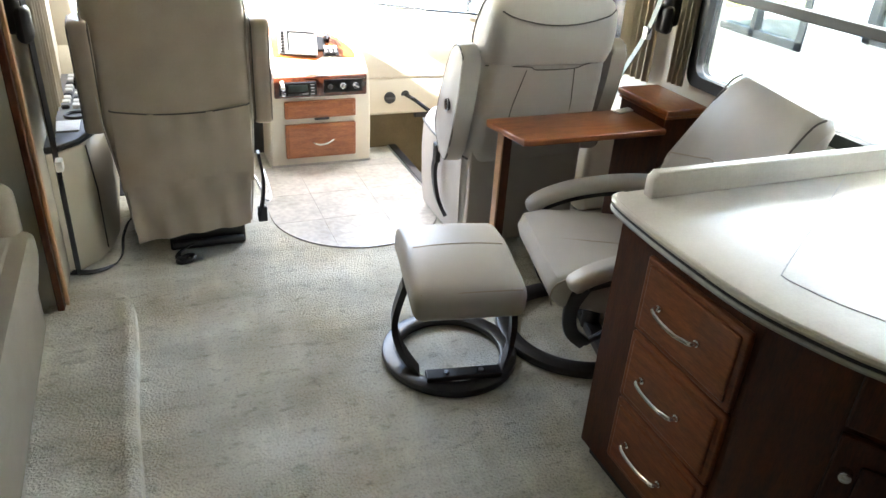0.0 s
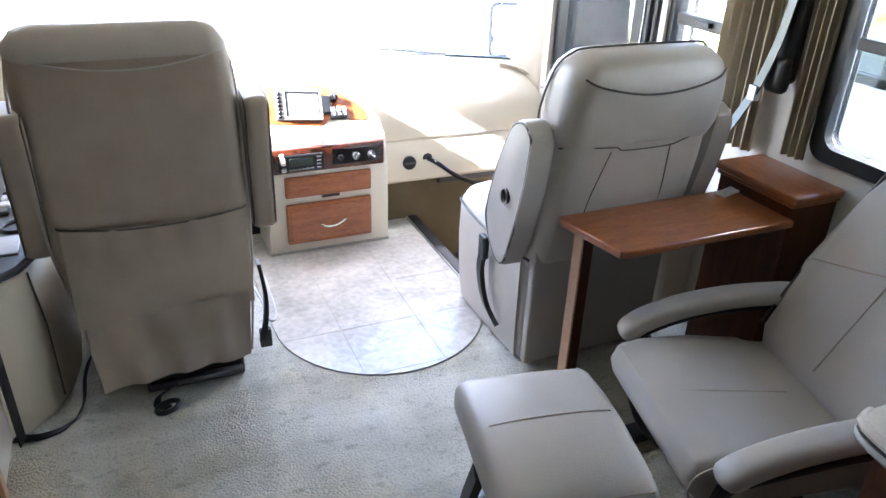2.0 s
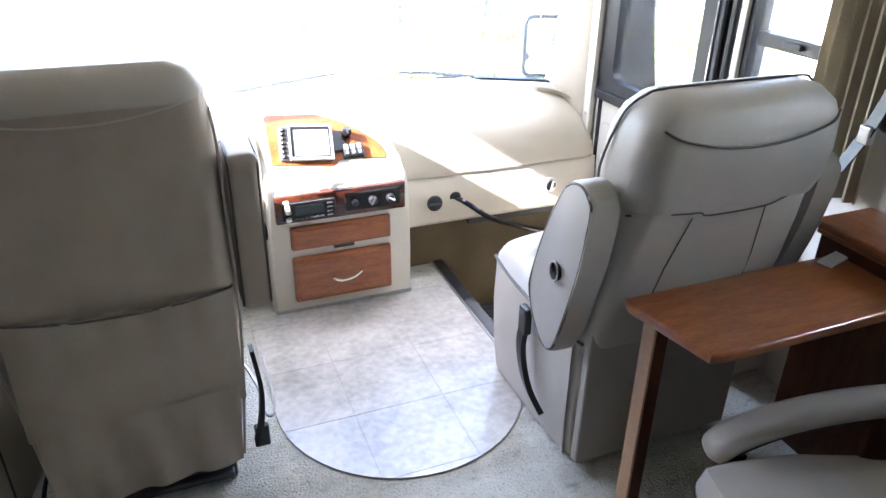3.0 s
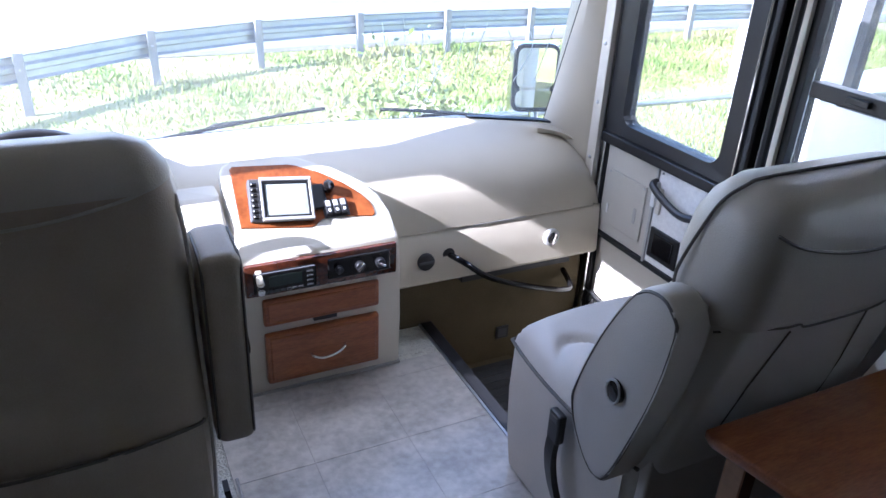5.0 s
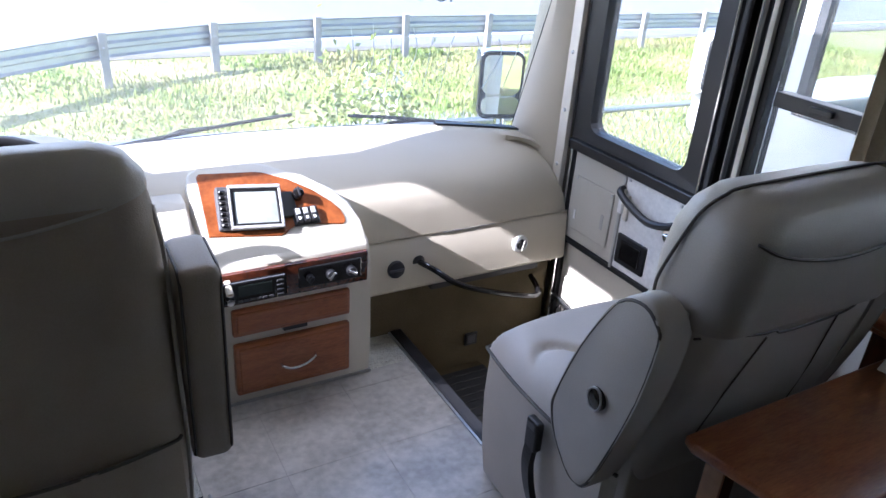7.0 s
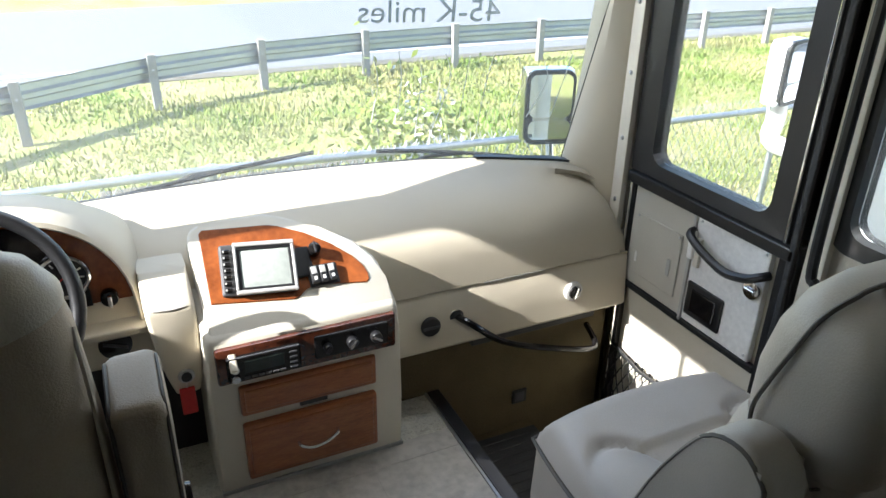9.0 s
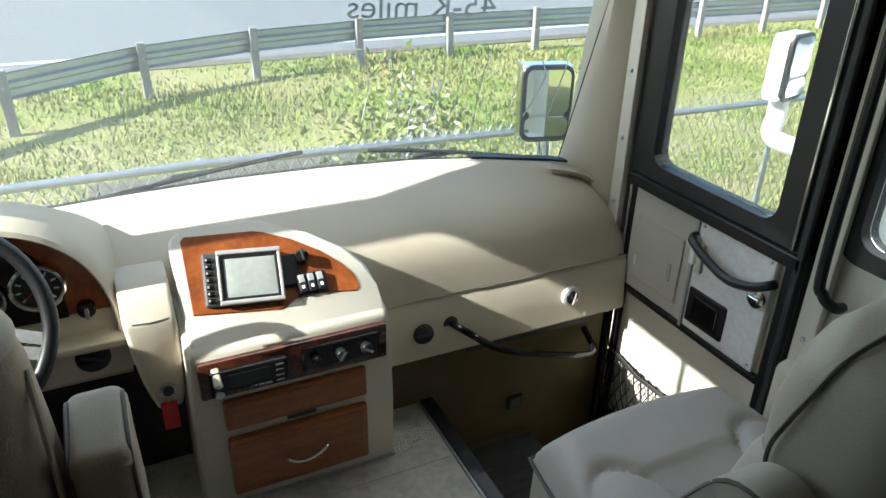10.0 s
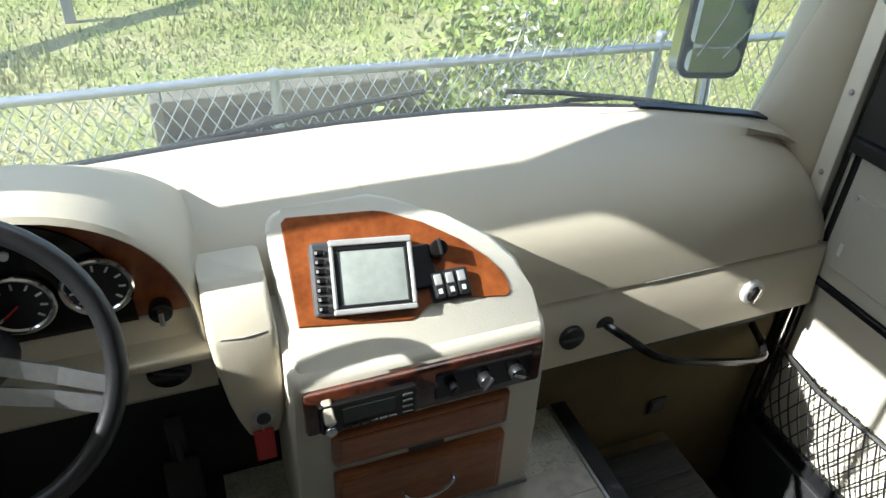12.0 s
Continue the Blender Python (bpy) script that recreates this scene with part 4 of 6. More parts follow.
piping(ps, curve_pts([(-0.250, -0.158, 1.085), (-0.20, -0.180, 1.062), (-0.07, -0.184, 1.036), (0.07, -0.184, 1.036), (0.20, -0.180, 1.062), (0.250, -0.158, 1.085)], 5), 0.0034)
piping(ps, curve_pts([(-0.281, 0.01, 0.885), (-0.292, 0.005, 0.94), (-0.294, -0.01, 0.99), (-0.289, -0.03, 1.05), (-0.273, -0.045, 1.104), (-0.240, -0.06, 1.137), (-0.175, -0.065, 1.150), (0.175, -0.065, 1.150), (0.240, -0.06, 1.137), (0.273, -0.045, 1.104), (0.289, -0.03, 1.05)], 5), 0.0035)
piping(ps, curve_pts([(-0.277, -0.10, 0.868), (-0.15, -0.138, 0.868), (-0.09, -0.136, 0.862), (-0.06, -0.134, 0.850), (0.10, -0.134, 0.850), (0.16, -0.137, 0.866), (0.277, -0.10, 0.87)], 4), 0.0025)
for sx in (-0.11, 0.11):
    piping(ps, [(sx, -0.134, 0.85), (sx * 1.25, -0.098, 0.70), (sx * 1.35, -0.06, 0.55)], 0.002)
part("rear_flap", soft(box(-0.27, 0.27, -0.02, 0.01, 0.03, 0.62, 0.006), 0.004), "leather_grey", ps)
arm_pl = [(p[0], p[1] - 0.038) for p in ((-0.11, 0.93), (-0.095, 0.965), (-0.06, 0.985), (-0.01, 0.972), (0.03, 0.92), (0.09, 0.80), (0.145, 0.64), (0.148, 0.59), (0.12, 0.53), (0.065, 0.475), (0.03, 0.468), (0.0, 0.49), (-0.04, 0.60), (-0.09, 0.78))]
for sx, nm in ((-1, "left"), (1, "right")):
    a0, a1 = (-0.378, -0.298) if sx < 0 else (0.298, 0.372)
    arm = part("armrest", soft(prism([(p.x, p.y) for p in curve_pts([(p[0], p[1], 0) for p in arm_pl], 3, True)], "x", a0, a1, 0.014, 4), 0.003), "leather_grey", ps, "raised padded armrest", smooth=True)
    xo = a0 - 0.001 if sx < 0 else a1 + 0.001
    part("piping", tube([(xo + (0.004 if sx < 0 else -0.004), p[0] * 0.96 + 0.001, 0.687 + (p[1] - 0.687) * 0.965) for p in curve_pts([(p[0], p[1], 0) for p in arm_pl], 3, True)], 0.0042, 5, closed=True), "piping", arm)
    kn = part("pivot_knob", cyl((xo, 0.012, 0.684), 0.026, 0.016, "x", 20, bevel=0.004), "black_gloss", arm, "oval black pivot knob", smooth=True)
    part("knob_ring", tube([(xo - sx * -0.007, 0.012 + 0.020 * math.cos(2 * math.pi * k / 16), 0.684 + 0.027 * math.sin(2 * math.pi * k / 16)) for k in range(16)], 0.003, 5, closed=True), "grey_plastic", kn)
# seat cushion and skirt
bm = bmesh.new()
bmesh.ops.create_grid(bm, x_segments=56, y_segments=56, size=1)
for v in bm.verts:
    u, t = v.co.x, v.co.y
    x, y = 0.297 * u * math.sqrt(1 - 0.16 * t * t), 0.30 * t * math.sqrt(1 - 0.16 * u * u)
    e = max(abs(u), abs(t))
    z = 0.435 + 0.075 * (1 - max(0.0, (e - 0.70) / 0.30) ** 3.2) + 0.012 * (1 - u * u)
    # oval side bolsters, a sunken middle panel with cross seams, a broad roll along the front
    flat = 1 - max(0.0, (e - 0.7) / 0.3)
    q = math.hypot((abs(x) - 0.195) / 0.098, (y + 0.085) / 0.205)
    if q < 1:
        z += 0.020 * (1 - q * q) * flat
    z -= 0.016 * math.exp(-((q - 1) / 0.09) ** 2) * flat
    if q >= 1 and abs(x) < 0.16 and y < 0.08:
        z -= 0.012 * min(1.0, (0.08 - y) / 0.03) * min(1.0, (q - 1) / 0.15) * min(1.0, (0.16 - abs(x)) / 0.04)
        for seam in (0.07, -0.04, -0.15):
            z -= 0.008 * math.exp(-((y - seam) / 0.007) ** 2)
    z += 0.003 * noise.noise(Vector((x * 9, y * 9, 0)))
    v.co = Vector((x, y + 0.285, z))
part("seat", bm, "leather_grey", ps, "padded seat with oval side bolsters", smooth=True)
piping(ps, [(0.3 * u * math.sqrt(1 - 0.16 * t * t), 0.285 + 0.303 * t * math.sqrt(1 - 0.16 * u * u), 0.436) for u, t in [(-1, k / 8) for k in range(-8, 8)] + [(k / 8, 1) for k in range(-8, 8)] + [(1, -k / 8) for k in range(-8, 9)]], 0.005)
rings = []
for z, g, wv in ((0.436, 0.0, 0.0), (0.30, 0.004, 0.004), (0.15, 0.0, 0.007), (0.02, -0.01, 0.010)):
    ring = rring(0.572 + 2 * g, 0.585 + 2 * g, 0.085, 6)
    pts = []
    full = curve_pts([(p[0], p[1], 0) for p in ring], 3, True)
    for i, p in enumerate(full):
        pts.append((p.x * (1 + wv * math.sin(i * 1.3)), 0.285 + p.y * (1 + wv * math.sin(i * 0.9 + 1)), z))
    rings.append(pts)
part("skirt", loft(rings), "leather_grey", ps, "loose vinyl skirt to the floor", smooth=True)
part("plinth", box(-0.24, 0.24, 0.05, 0.52, 0.0, 0.06), "black", ps)
bel = thing("seat_belt", pose(1.18, 2.86, 0.0), "black seat belt stalk with buckle at the passenger seat", "seat belt", "seat belts")
part("stalk", strap(curve_pts([(0.0, 0.06, 0.38), (-0.014, 0.06, 0.30), (-0.012, 0.045, 0.22), (-0.006, 0.01, 0.155), (0.004, -0.05, 0.11)], 5), 0.034, (0, 1, 0.3), 0.009), "black", bel)
part("buckle", turn(box(-0.012, 0.012, -0.024, 0.024, -0.05, 0.04, 0.006), pose(-0.006, 0.06, 0.38)), "black", bel)
part("button", box(-0.02, -0.017, 0.045, 0.075, 0.395, 0.412), "dark_grey", bel)

# ---- driver's seat ----
ds = thing("driver_seat", pose(0.085, 2.95, 0.0), "beige leather driver's captain chair with a rear map pocket", "captain's chair", "captain's chairs")
lv = [(0.14, -0.055, -0.02, 0.225, 0), (0.20, -0.055, 0.02, 0.235, 0), (0.36, -0.04, 0.10, 0.262, 0), (0.55, -0.02, 0.15, 0.285, -0.008), (0.75, -0.005, 0.15, 0.292, -0.015), (0.95, 0.0, 0.14, 0.294, -0.018), (1.09, 0.005, 0.13, 0.290, -0.018), (1.15, 0.012, 0.12, 0.280, -0.018), (1.183, 0.028, 0.105, 0.255, -0.018), (1.198, 0.045, 0.09, 0.215, -0.018)]
part("backrest", soft(loft(slab_rings(lv, 0.055, 6)), 0.007, 5), "leather", ds, smooth=True)
cap = [(1.09, 0.003, 0.130, 0.2850, -0.018), (1.12, 0.004, 0.128, 0.2855, -0.018)] + [(z, a - 0.003, b + 0.003, w + 0.002, m) for z, a, b, w, m in lv[7:]]
rings = slab_rings(cap, 0.055, 6)
rings[0] = [(x, y, 1.085 + 0.038 * ((x + 0.018) / 0.28) ** 2) for x, y, z in rings[0]]
rings[1] = [(x, y, 1.115 + 0.022 * ((x + 0.018) / 0.28) ** 2) for x, y, z in rings[1]]
part("headrest_cap", soft(loft(rings), 0.006, 5), "leather_grey", ds, "lighter leather headrest cap", smooth=True)
bm = bmesh.new()
bmesh.ops.create_grid(bm, x_segments=40, y_segments=14, size=0.5)
for v in bm.verts:
    u, t = v.co.x, v.co.y + 0.5
    z = 0.33 + t * (0.30 + 0.02 * (u * 2) ** 2)
    bag = 0.014 * t * (1 - (2 * u) ** 4) * (1 + 0.35 * math.sin(u * 31 + 2 * t) * t ** 2 + 0.3 * math.sin(u * 11 + t * 5))
    back = float(np.interp(z, [0.14, 0.36, 0.55, 0.75], [-0.055, -0.04, -0.02, -0.005]))
    v.co = Vector((u * 0.515, back - 0.006 - bag, z))
bmesh.ops.solidify(bm, geom=bm.faces[:], thickness=-0.005)
part("pocket", bm, "leather", ds, "gathered rear map pocket", smooth=True)
bm = bmesh.new()
bmesh.ops.create_grid(bm, x_segments=30, y_segments=8, size=0.5)
for v in bm.verts:
    u, t = v.co.x, v.co.y + 0.5
    v.co = Vector((u * (0.455 + 0.03 * t), -0.067 + 0.012 * t - 0.008 * math.sin(u * 22 + t * 3) * (1 - t * 0.7) - 0.002 * math.sin(u * 47) * (1 - t), 0.105 + 0.03 * (u + 0.5) + t * 0.235))
bmesh.ops.solidify(bm, geom=bm.faces[:], thickness=-0.005)
part("rear_flap", bm, "leather", ds, "loose flap below the pocket", smooth=True)
piping(ds, curve_pts([(-0.27, 0.03, 1.125), (-0.23, 0.006, 1.11), (-0.09, 0.001, 1.085), (0.06, 0.001, 1.085), (0.20, 0.006, 1.11), (0.235, 0.03, 1.125)], 5), 0.003, "leather_grey")
for sx in (-1, 1):
    piping(ds, curve_pts([(sx * 0.285 - 0.018, 0.05, 1.09), (sx * 0.291 - 0.018, 0.014, 1.0), (sx * 0.289 - 0.016, 0.008, 0.80), (sx * 0.283 - 0.01, -0.005, 0.60), (sx * 0.258, -0.03, 0.38), (sx * 0.232, -0.055, 0.15)], 4), 0.004, "leather_grey")
piping(ds, curve_pts([(-0.262, -0.015, 0.654), (-0.24, -0.026, 0.650), (-0.12, -0.036, 0.637), (0.0, -0.038, 0.633), (0.12, -0.036, 0.637), (0.24, -0.026, 0.650), (0.262, -0.015, 0.654)], 5), 0.0035)
for sx in (-1, 1):
    lean = Matrix.Translation((sx * 0.322, 0.085, 0.556)) @ Matrix.Rotation(radians(3), 4, 'X')
    arm = part("armrest", soft(turn(pad(0.078, 0.155, 0.432, 0.022, 16), lean), 0.003, 9), "leather", ds, "raised padded armrest", smooth=True)
    for xo in (-0.034, 0.034):
        part("piping", turn(tube([(xo, p[0] * 0.93, 0.216 + p[1] * 0.975) for p in rring(0.155, 0.432, 0.03, 4)], 0.003, 5, closed=True), lean), "piping", arm, smooth=True)
    part("pivot_knob", cyl((sx * 0.364, 0.08, 0.74), 0.024, 0.014, "x", 18, bevel=0.003), "black_gloss", arm, smooth=True)
part("seat", soft(turn(cushion(0.52, 0.55, 0.14, 0.045, 0.015), pose(0, 0.34, 0.36)), 0.006), "leather", ds, smooth=True)
part("skirt", soft(box(-0.25, 0.25, 0.08, 0.58, 0.16, 0.37, 0.03, 3), 0.004), "leather", ds, smooth=True)
part("swivel_base", box(-0.11, 0.21, 0.02, 0.45, 0.0, 0.16, 0.01), "black", ds, "black steel swivel base")
part("warning_label", box(0.0, 0.11, 0.012, 0.02, 0.10, 0.155), "yellow", ds, "yellow warning sticker")
part("base_rail", box(-0.10, 0.20, -0.01, 0.02, 0.03, 0.05, 0.005), "dark_grey", ds)
part("release_bar", tube(curve_pts([(0.26, 0.20, 0.30), (0.30, 0.14, 0.22), (0.31, 0.02, 0.20), (0.335, 0.04, 0.21), (0.335, 0.22, 0.26)], 5), 0.004, 6), "steel", ds, smooth=True)
bel = thing("seat_belt", pose(0.375, 2.97, 0.0), "black seat belt stalk with buckle at the driver's seat", "seat belt", "seat belts")
part("stalk", strap(curve_pts([(0.0, 0.02, 0.42), (0.012, 0.0, 0.30), (0.0, -0.02, 0.20), (-0.02, -0.035, 0.14)], 5), 0.03, (0, 1, 0.2), 0.006), "black", bel)
part("buckle", box(-0.02, 0.02, -0.012, 0.012, 0.10, 0.17, 0.005), "black", bel)
bk = thing("belt_buckle", pose(0.03, 2.86, 0.0), "loose black belt buckle on a webbing lying on the carpet", "belt buckle")
part("webbing", strap(curve_pts([(0.03, 0.06, 0.05), (-0.02, 0.06, 0.02), (-0.03, 0.03, 0.012), (0.0, 0.0, 0.012)], 5), 0.028, (1, 0.6, 0), 0.003), "black", bk)
part("ring", tube([(0.035 * math.cos(2 * math.pi * k / 18), 0.026 * math.sin(2 * math.pi * k / 18), 0.016 + 0.008 * math.cos(2 * math.pi * k / 18)) for k in range(18)], 0.009, 8, closed=True), "black", bk, smooth=True)
part("tongue", box(0.02, 0.07, -0.012, 0.012, 0.006, 0.012, 0.003), "steel", bk)
cb = thing("floor_belt", pose(-0.36, 2.86, 0.0), "black webbing trailing over the carpet to the seat base", "belt webbing")
part("webbing", strap(curve_pts([(-0.05, 0.01, 0.014), (0.03, -0.005, 0.012), (0.105, 0.03, 0.012), (0.14, 0.12, 0.014), (0.15, 0.22, 0.05), (0.19, 0.28, 0.10), (0.27, 0.26, 0.12), (0.36, 0.19, 0.10)], 6), 0.026, (0.5, 1, 0.15), 0.003), "black", cb)

# ---- desk with side cabinet ----
dk = thing("side_table", pose(1.28, 2.40, 0.0), "reddish wood drop-leaf table behind the passenger seat", "side table")
pl = [(-0.065, 0.105), (-0.055, 0.13), (0.62, 0.13), (0.62, -0.145), (0.02, -0.145), (-0.02, -0.135)]
part("tabletop", prism(pl, "z", 0.635, 0.662, 0.007, 3), "wood", dk, smooth=True)
part("leg", box(-0.005, 0.035, 0.06, 0.10, 0.0, 0.635, 0.003), "wood_z_shaded", dk)
part("leg_edge", box(-0.012, -0.005, 0.058, 0.102, 0.0, 0.635), "wood_pale", dk, "pale edge band")
part("hinge", box(0.20, 0.24, -0.05, 0.0, 0.615, 0.635, 0.003), "steel", dk)
bx = thing("side_cabinet", pose(2.0, 2.43, 0.0), "reddish wood box cabinet below the window sill", "cabinet")
part("body", box(-0.10, 0.097, -0.155, 0.16, 0.0, 0.71, 0.004), "wood_z_shaded", bx)
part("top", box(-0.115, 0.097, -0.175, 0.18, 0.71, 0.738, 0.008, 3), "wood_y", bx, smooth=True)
part("moulding", box(-0.108, 0.096, -0.165, 0.17, 0.695, 0.71, 0.004), "wood_y", bx)
cu = thing("paper", pose(1.86, 2.50, 0.662), "small folded white paper at the edge of the table", "paper")
part("sheet", turn(box(-0.05, 0.05, -0.02, 0.02, 0, 0.006, 0.001), pose(0, 0, 0, 0, 0, 15)), "paint", cu)

# ---- recliner and footstool ----
rc = thing("recliner", pose(1.462, 1.912, 0.0, 0, 0, -104), "beige leather recliner on a round black wooden base", "recliner")
cu_ = [(-0.275, 0.30), (-0.285, 0.34), (-0.265, 0.385), (-0.20, 0.402), (-0.05, 0.385), (0.12, 0.365), (0.24, 0.36), (0.24, 0.25), (-0.10, 0.25), (-0.24, 0.265)]
part("seat", soft(prism(cu_, "x", -0.262, 0.262, 0.04, 5), 0.005), "leather_grey", rc, smooth=True)
piping(rc, [(0.264, y, z - 0.012) for y, z in curve_pts([(p[0], p[1], 0) for p in cu_[:7]], 4) and [(p.x, p.y) for p in curve_pts([(p[0], p[1], 0) for p in cu_[:7]], 4)]], 0.003, "leather")
bl = [(0.19, 0.34), (0.18, 0.42), (0.28, 0.62), (0.40, 0.82), (0.46, 0.915), (0.50, 0.94), (0.555, 0.93), (0.575, 0.89), (0.53, 0.75), (0.41, 0.45), (0.32, 0.32)]
part("backrest", soft(prism(bl, "x", -0.265, 0.265, 0.05, 5), 0.006), "leather_grey", rc, smooth=True)
for sx in (-1, 1):
    piping(rc, [(sx * 0.262, p.x, p.y) for p in curve_pts([(p[0] + 0.006, p[1] - 0.004, 0) for p in bl[1:6]], 4)], 0.0035)
piping(rc, curve_pts([(-0.25, 0.285, 0.635), (-0.1, 0.310, 0.675), (0.0, 0.323, 0.70), (0.1, 0.310, 0.675), (0.25, 0.285, 0.635)], 4), 0.0025, "leather")
piping(rc, [(0.0, 0.323, 0.70), (0.0, 0.25, 0.56), (0.0, 0.18, 0.43)], 0.0025, "leather")
piping(rc, [(0.0, -0.20, 0.402), (0.0, -0.05, 0.386), (0.0, 0.12, 0.366)], 0.0018, "leather")
for sx in (-1, 1):
    ap = curve_pts([(sx * 0.295, -0.235, 0.375), (sx * 0.30, -0.18, 0.420), (sx * 0.302, -0.06, 0.462), (sx * 0.302, 0.10, 0.486), (sx * 0.298, 0.26, 0.490), (sx * 0.29, 0.33, 0.485)], 5)
    rings = []
    for i, p in enumerate(ap):
        d = (ap[min(i + 1, len(ap) - 1)] - ap[max(i - 1, 0)]).normalized()
        up = Vector((1, 0, 0)).cross(d).normalized()
        e = min(1.0, (i + 0.15) / 3.0, (len(ap) - 0.85 - i) / 3.0)
        k = math.sqrt(1 - (1 - e) ** 2)
        rings.append([p + Vector((1, 0, 0)) * q[0] * k + up * q[1] * k for q in rring(0.085, 0.055, 0.026, 4)])
    arm = part("armrest", loft(rings), "leather_grey", rc, "curved padded armrest", smooth=True)
    fr = curve_pts([(sx * 0.30, -0.18, 0.385), (sx * 0.31, -0.06, 0.422), (sx * 0.31, 0.10, 0.446), (sx * 0.305, 0.30, 0.44), (sx * 0.27, 0.33, 0.34), (sx * 0.25, 0.26, 0.26)], 5)
    rings = []
    for i, p in enumerate(fr):
        d = (fr[min(i + 1, len(fr) - 1)] - fr[max(i - 1, 0)]).normalized()
        up = Vector((1, 0, 0)).cross(d).normalized()
        rings.append([p + Vector((1, 0, 0)) * q[0] + up * q[1] for q in rring(0.05, 0.022, 0.006, 2)])
    part("frame", loft(rings), "black_wood", arm, "bent black wood arm frame", smooth=True)
    lg = curve_pts([(sx * 0.285, -0.17, 0.385), (sx * 0.25, -0.20, 0.27), (sx * 0.20, -0.17, 0.14), (sx * 0.17, -0.10, 0.06)], 5)
    rings = []
    for i, p in enumerate(lg):
        d = (lg[min(i + 1, len(lg) - 1)] - lg[max(i - 1, 0)]).normalized()
        up = Vector((1, 0, 0)).cross(d).normalized()
        rings.append([p + Vector((1, 0, 0)) * q[0] + up * q[1] for q in rring(0.022, 0.05, 0.006, 2)])
    part("leg", loft(rings), "black_wood", rc, "curved black wood leg", smooth=True)
    part("cross_rail", tube([(sx * 0.17, -0.10, 0.06), (sx * 0.20, 0.12, 0.24)], 0.012, 8), "black_wood", rc, smooth=True)


def base_ring(ob, r, w, h, cx=0.0, cy=0.0):
    secs = []
    n = 40
    for k in range(n + 1):
        a = 2 * math.pi * k / n
        secs.append([(cx + (r + q[0]) * math.cos(a), cy + (r + q[0]) * math.sin(a), h / 2 + q[1]) for q in rring(w, h, h * 0.35, 2)])
    bm = loft(secs, caps=False)
    bmesh.ops.remove_doubles(bm, verts=bm.verts, dist=1e-5)
    return part("base_ring", bm, "black_wood", ob, "round black wooden base ring", smooth=True)


base_ring(rc, 0.275, 0.068, 0.036, 0, -0.075)
part("swivel", cyl((0, -0.02, 0.14), 0.035, 0.24, "z", 20), "black", rc, smooth=True)
part("cross_bar", box(-0.25, 0.25, -0.05, 0.01, 0.012, 0.05, 0.006), "black_wood", rc)
part("seat_pan", box(-0.2, 0.2, -0.18, 0.2, 0.22, 0.26, 0.01), "black", rc)

st = thing("footstool", pose(0.885, 1.965, 0.0, 0, 0, -10), "beige leather footstool on a round black wooden base", "footstool")
part("cushion", soft(turn(pad(0.375, 0.47, 0.135, 0.036, 16, 0.014, 0.028), pose(0, -0.005, 0.282, 3, 0, 0)), 0.003), "leather_grey", st, smooth=True)
piping(st, [(x, 0.0, 0.4185 + 0.013 * (1 - (x / 0.187) ** 2)) for x in np.linspace(-0.155, 0.155, 14)], 0.0028, "leather")
piping(st, [(x, -0.226, 0.3745 + 0.002 * (1 - (x / 0.187) ** 2)) for x in np.linspace(-0.165, 0.165, 14)], 0.0036, "leather")
base_ring(st, 0.212, 0.062, 0.032, -0.015, -0.045)
for sx in (-1, 1):
    lg = curve_pts([(sx * 0.18, -0.02, 0.30), (sx * 0.215, -0.03, 0.16), (sx * 0.20, -0.08, 0.08), (sx * 0.15, -0.165, 0.03)], 5)
    part("leg", strap(lg, 0.05, (0.1, 1, 0.2), 0.011), "black_wood", st, "curved black wood leg")
pt = part("cross_plate", box(-0.13, 0.13, -0.230, -0.180, 0.03, 0.05, 0.004), "black_wood", st)
for x in (-0.06, 0.06):
    part("bolt", cyl((x, -0.205, 0.052), 0.009, 0.006, "z", 12), "steel", pt)

# ---- kitchen unit ----
kc = thing("kitchen_cabinet", pose(1.063, 1.04, 0.0), "reddish wood kitchen cabinet, sides in a shaded tone, with drawers and a curved end", "kitchen cabinet")
body = [(-0.01, 0.30), (0.0, -0.19), (0.02, -0.25), (0.06, -0.33), (0.13, -0.45), (0.26, -0.62), (0.55, -0.95), (1.032, -1.3), (1.032, 0.30)]
part("body", prism(body, "z", 0.07, 0.822), "wood_z_shaded", kc)
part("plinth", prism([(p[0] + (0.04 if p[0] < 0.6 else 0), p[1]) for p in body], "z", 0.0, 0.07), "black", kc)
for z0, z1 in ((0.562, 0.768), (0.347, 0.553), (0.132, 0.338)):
    d = part("drawer", box(-0.018, 0.0, -0.175, 0.17, z0, z1, 0.005), "wood_drawer_lit", kc, "raised wood drawer front")
    part("panel_edge", box(-0.024, -0.016, -0.158, 0.153, z0 + 0.016, z1 - 0.016, 0.006, 2), "wood_drawer_lit", d)
    zc = (z0 + z1) / 2
    hd = part("handle", tube(curve_pts([(-0.022, 0.088, zc + 0.004), (-0.046, 0.084, zc + 0.004), (-0.05, 0.05, zc - 0.004), (-0.048, 0.0, zc - 0.008), (-0.048, -0.03, zc - 0.002), (-0.044, -0.05, zc), (-0.022, -0.054, zc)], 5), 0.0058, 8), "chrome", d, "polished bow handle", smooth=True)
    for y in (0.086, -0.052):
        part("foot", cyl((-0.026, y, zc + (0.004 if y > 0 else 0)), 0.009, 0.008, "x", 12), "chrome", hd, smooth=True)
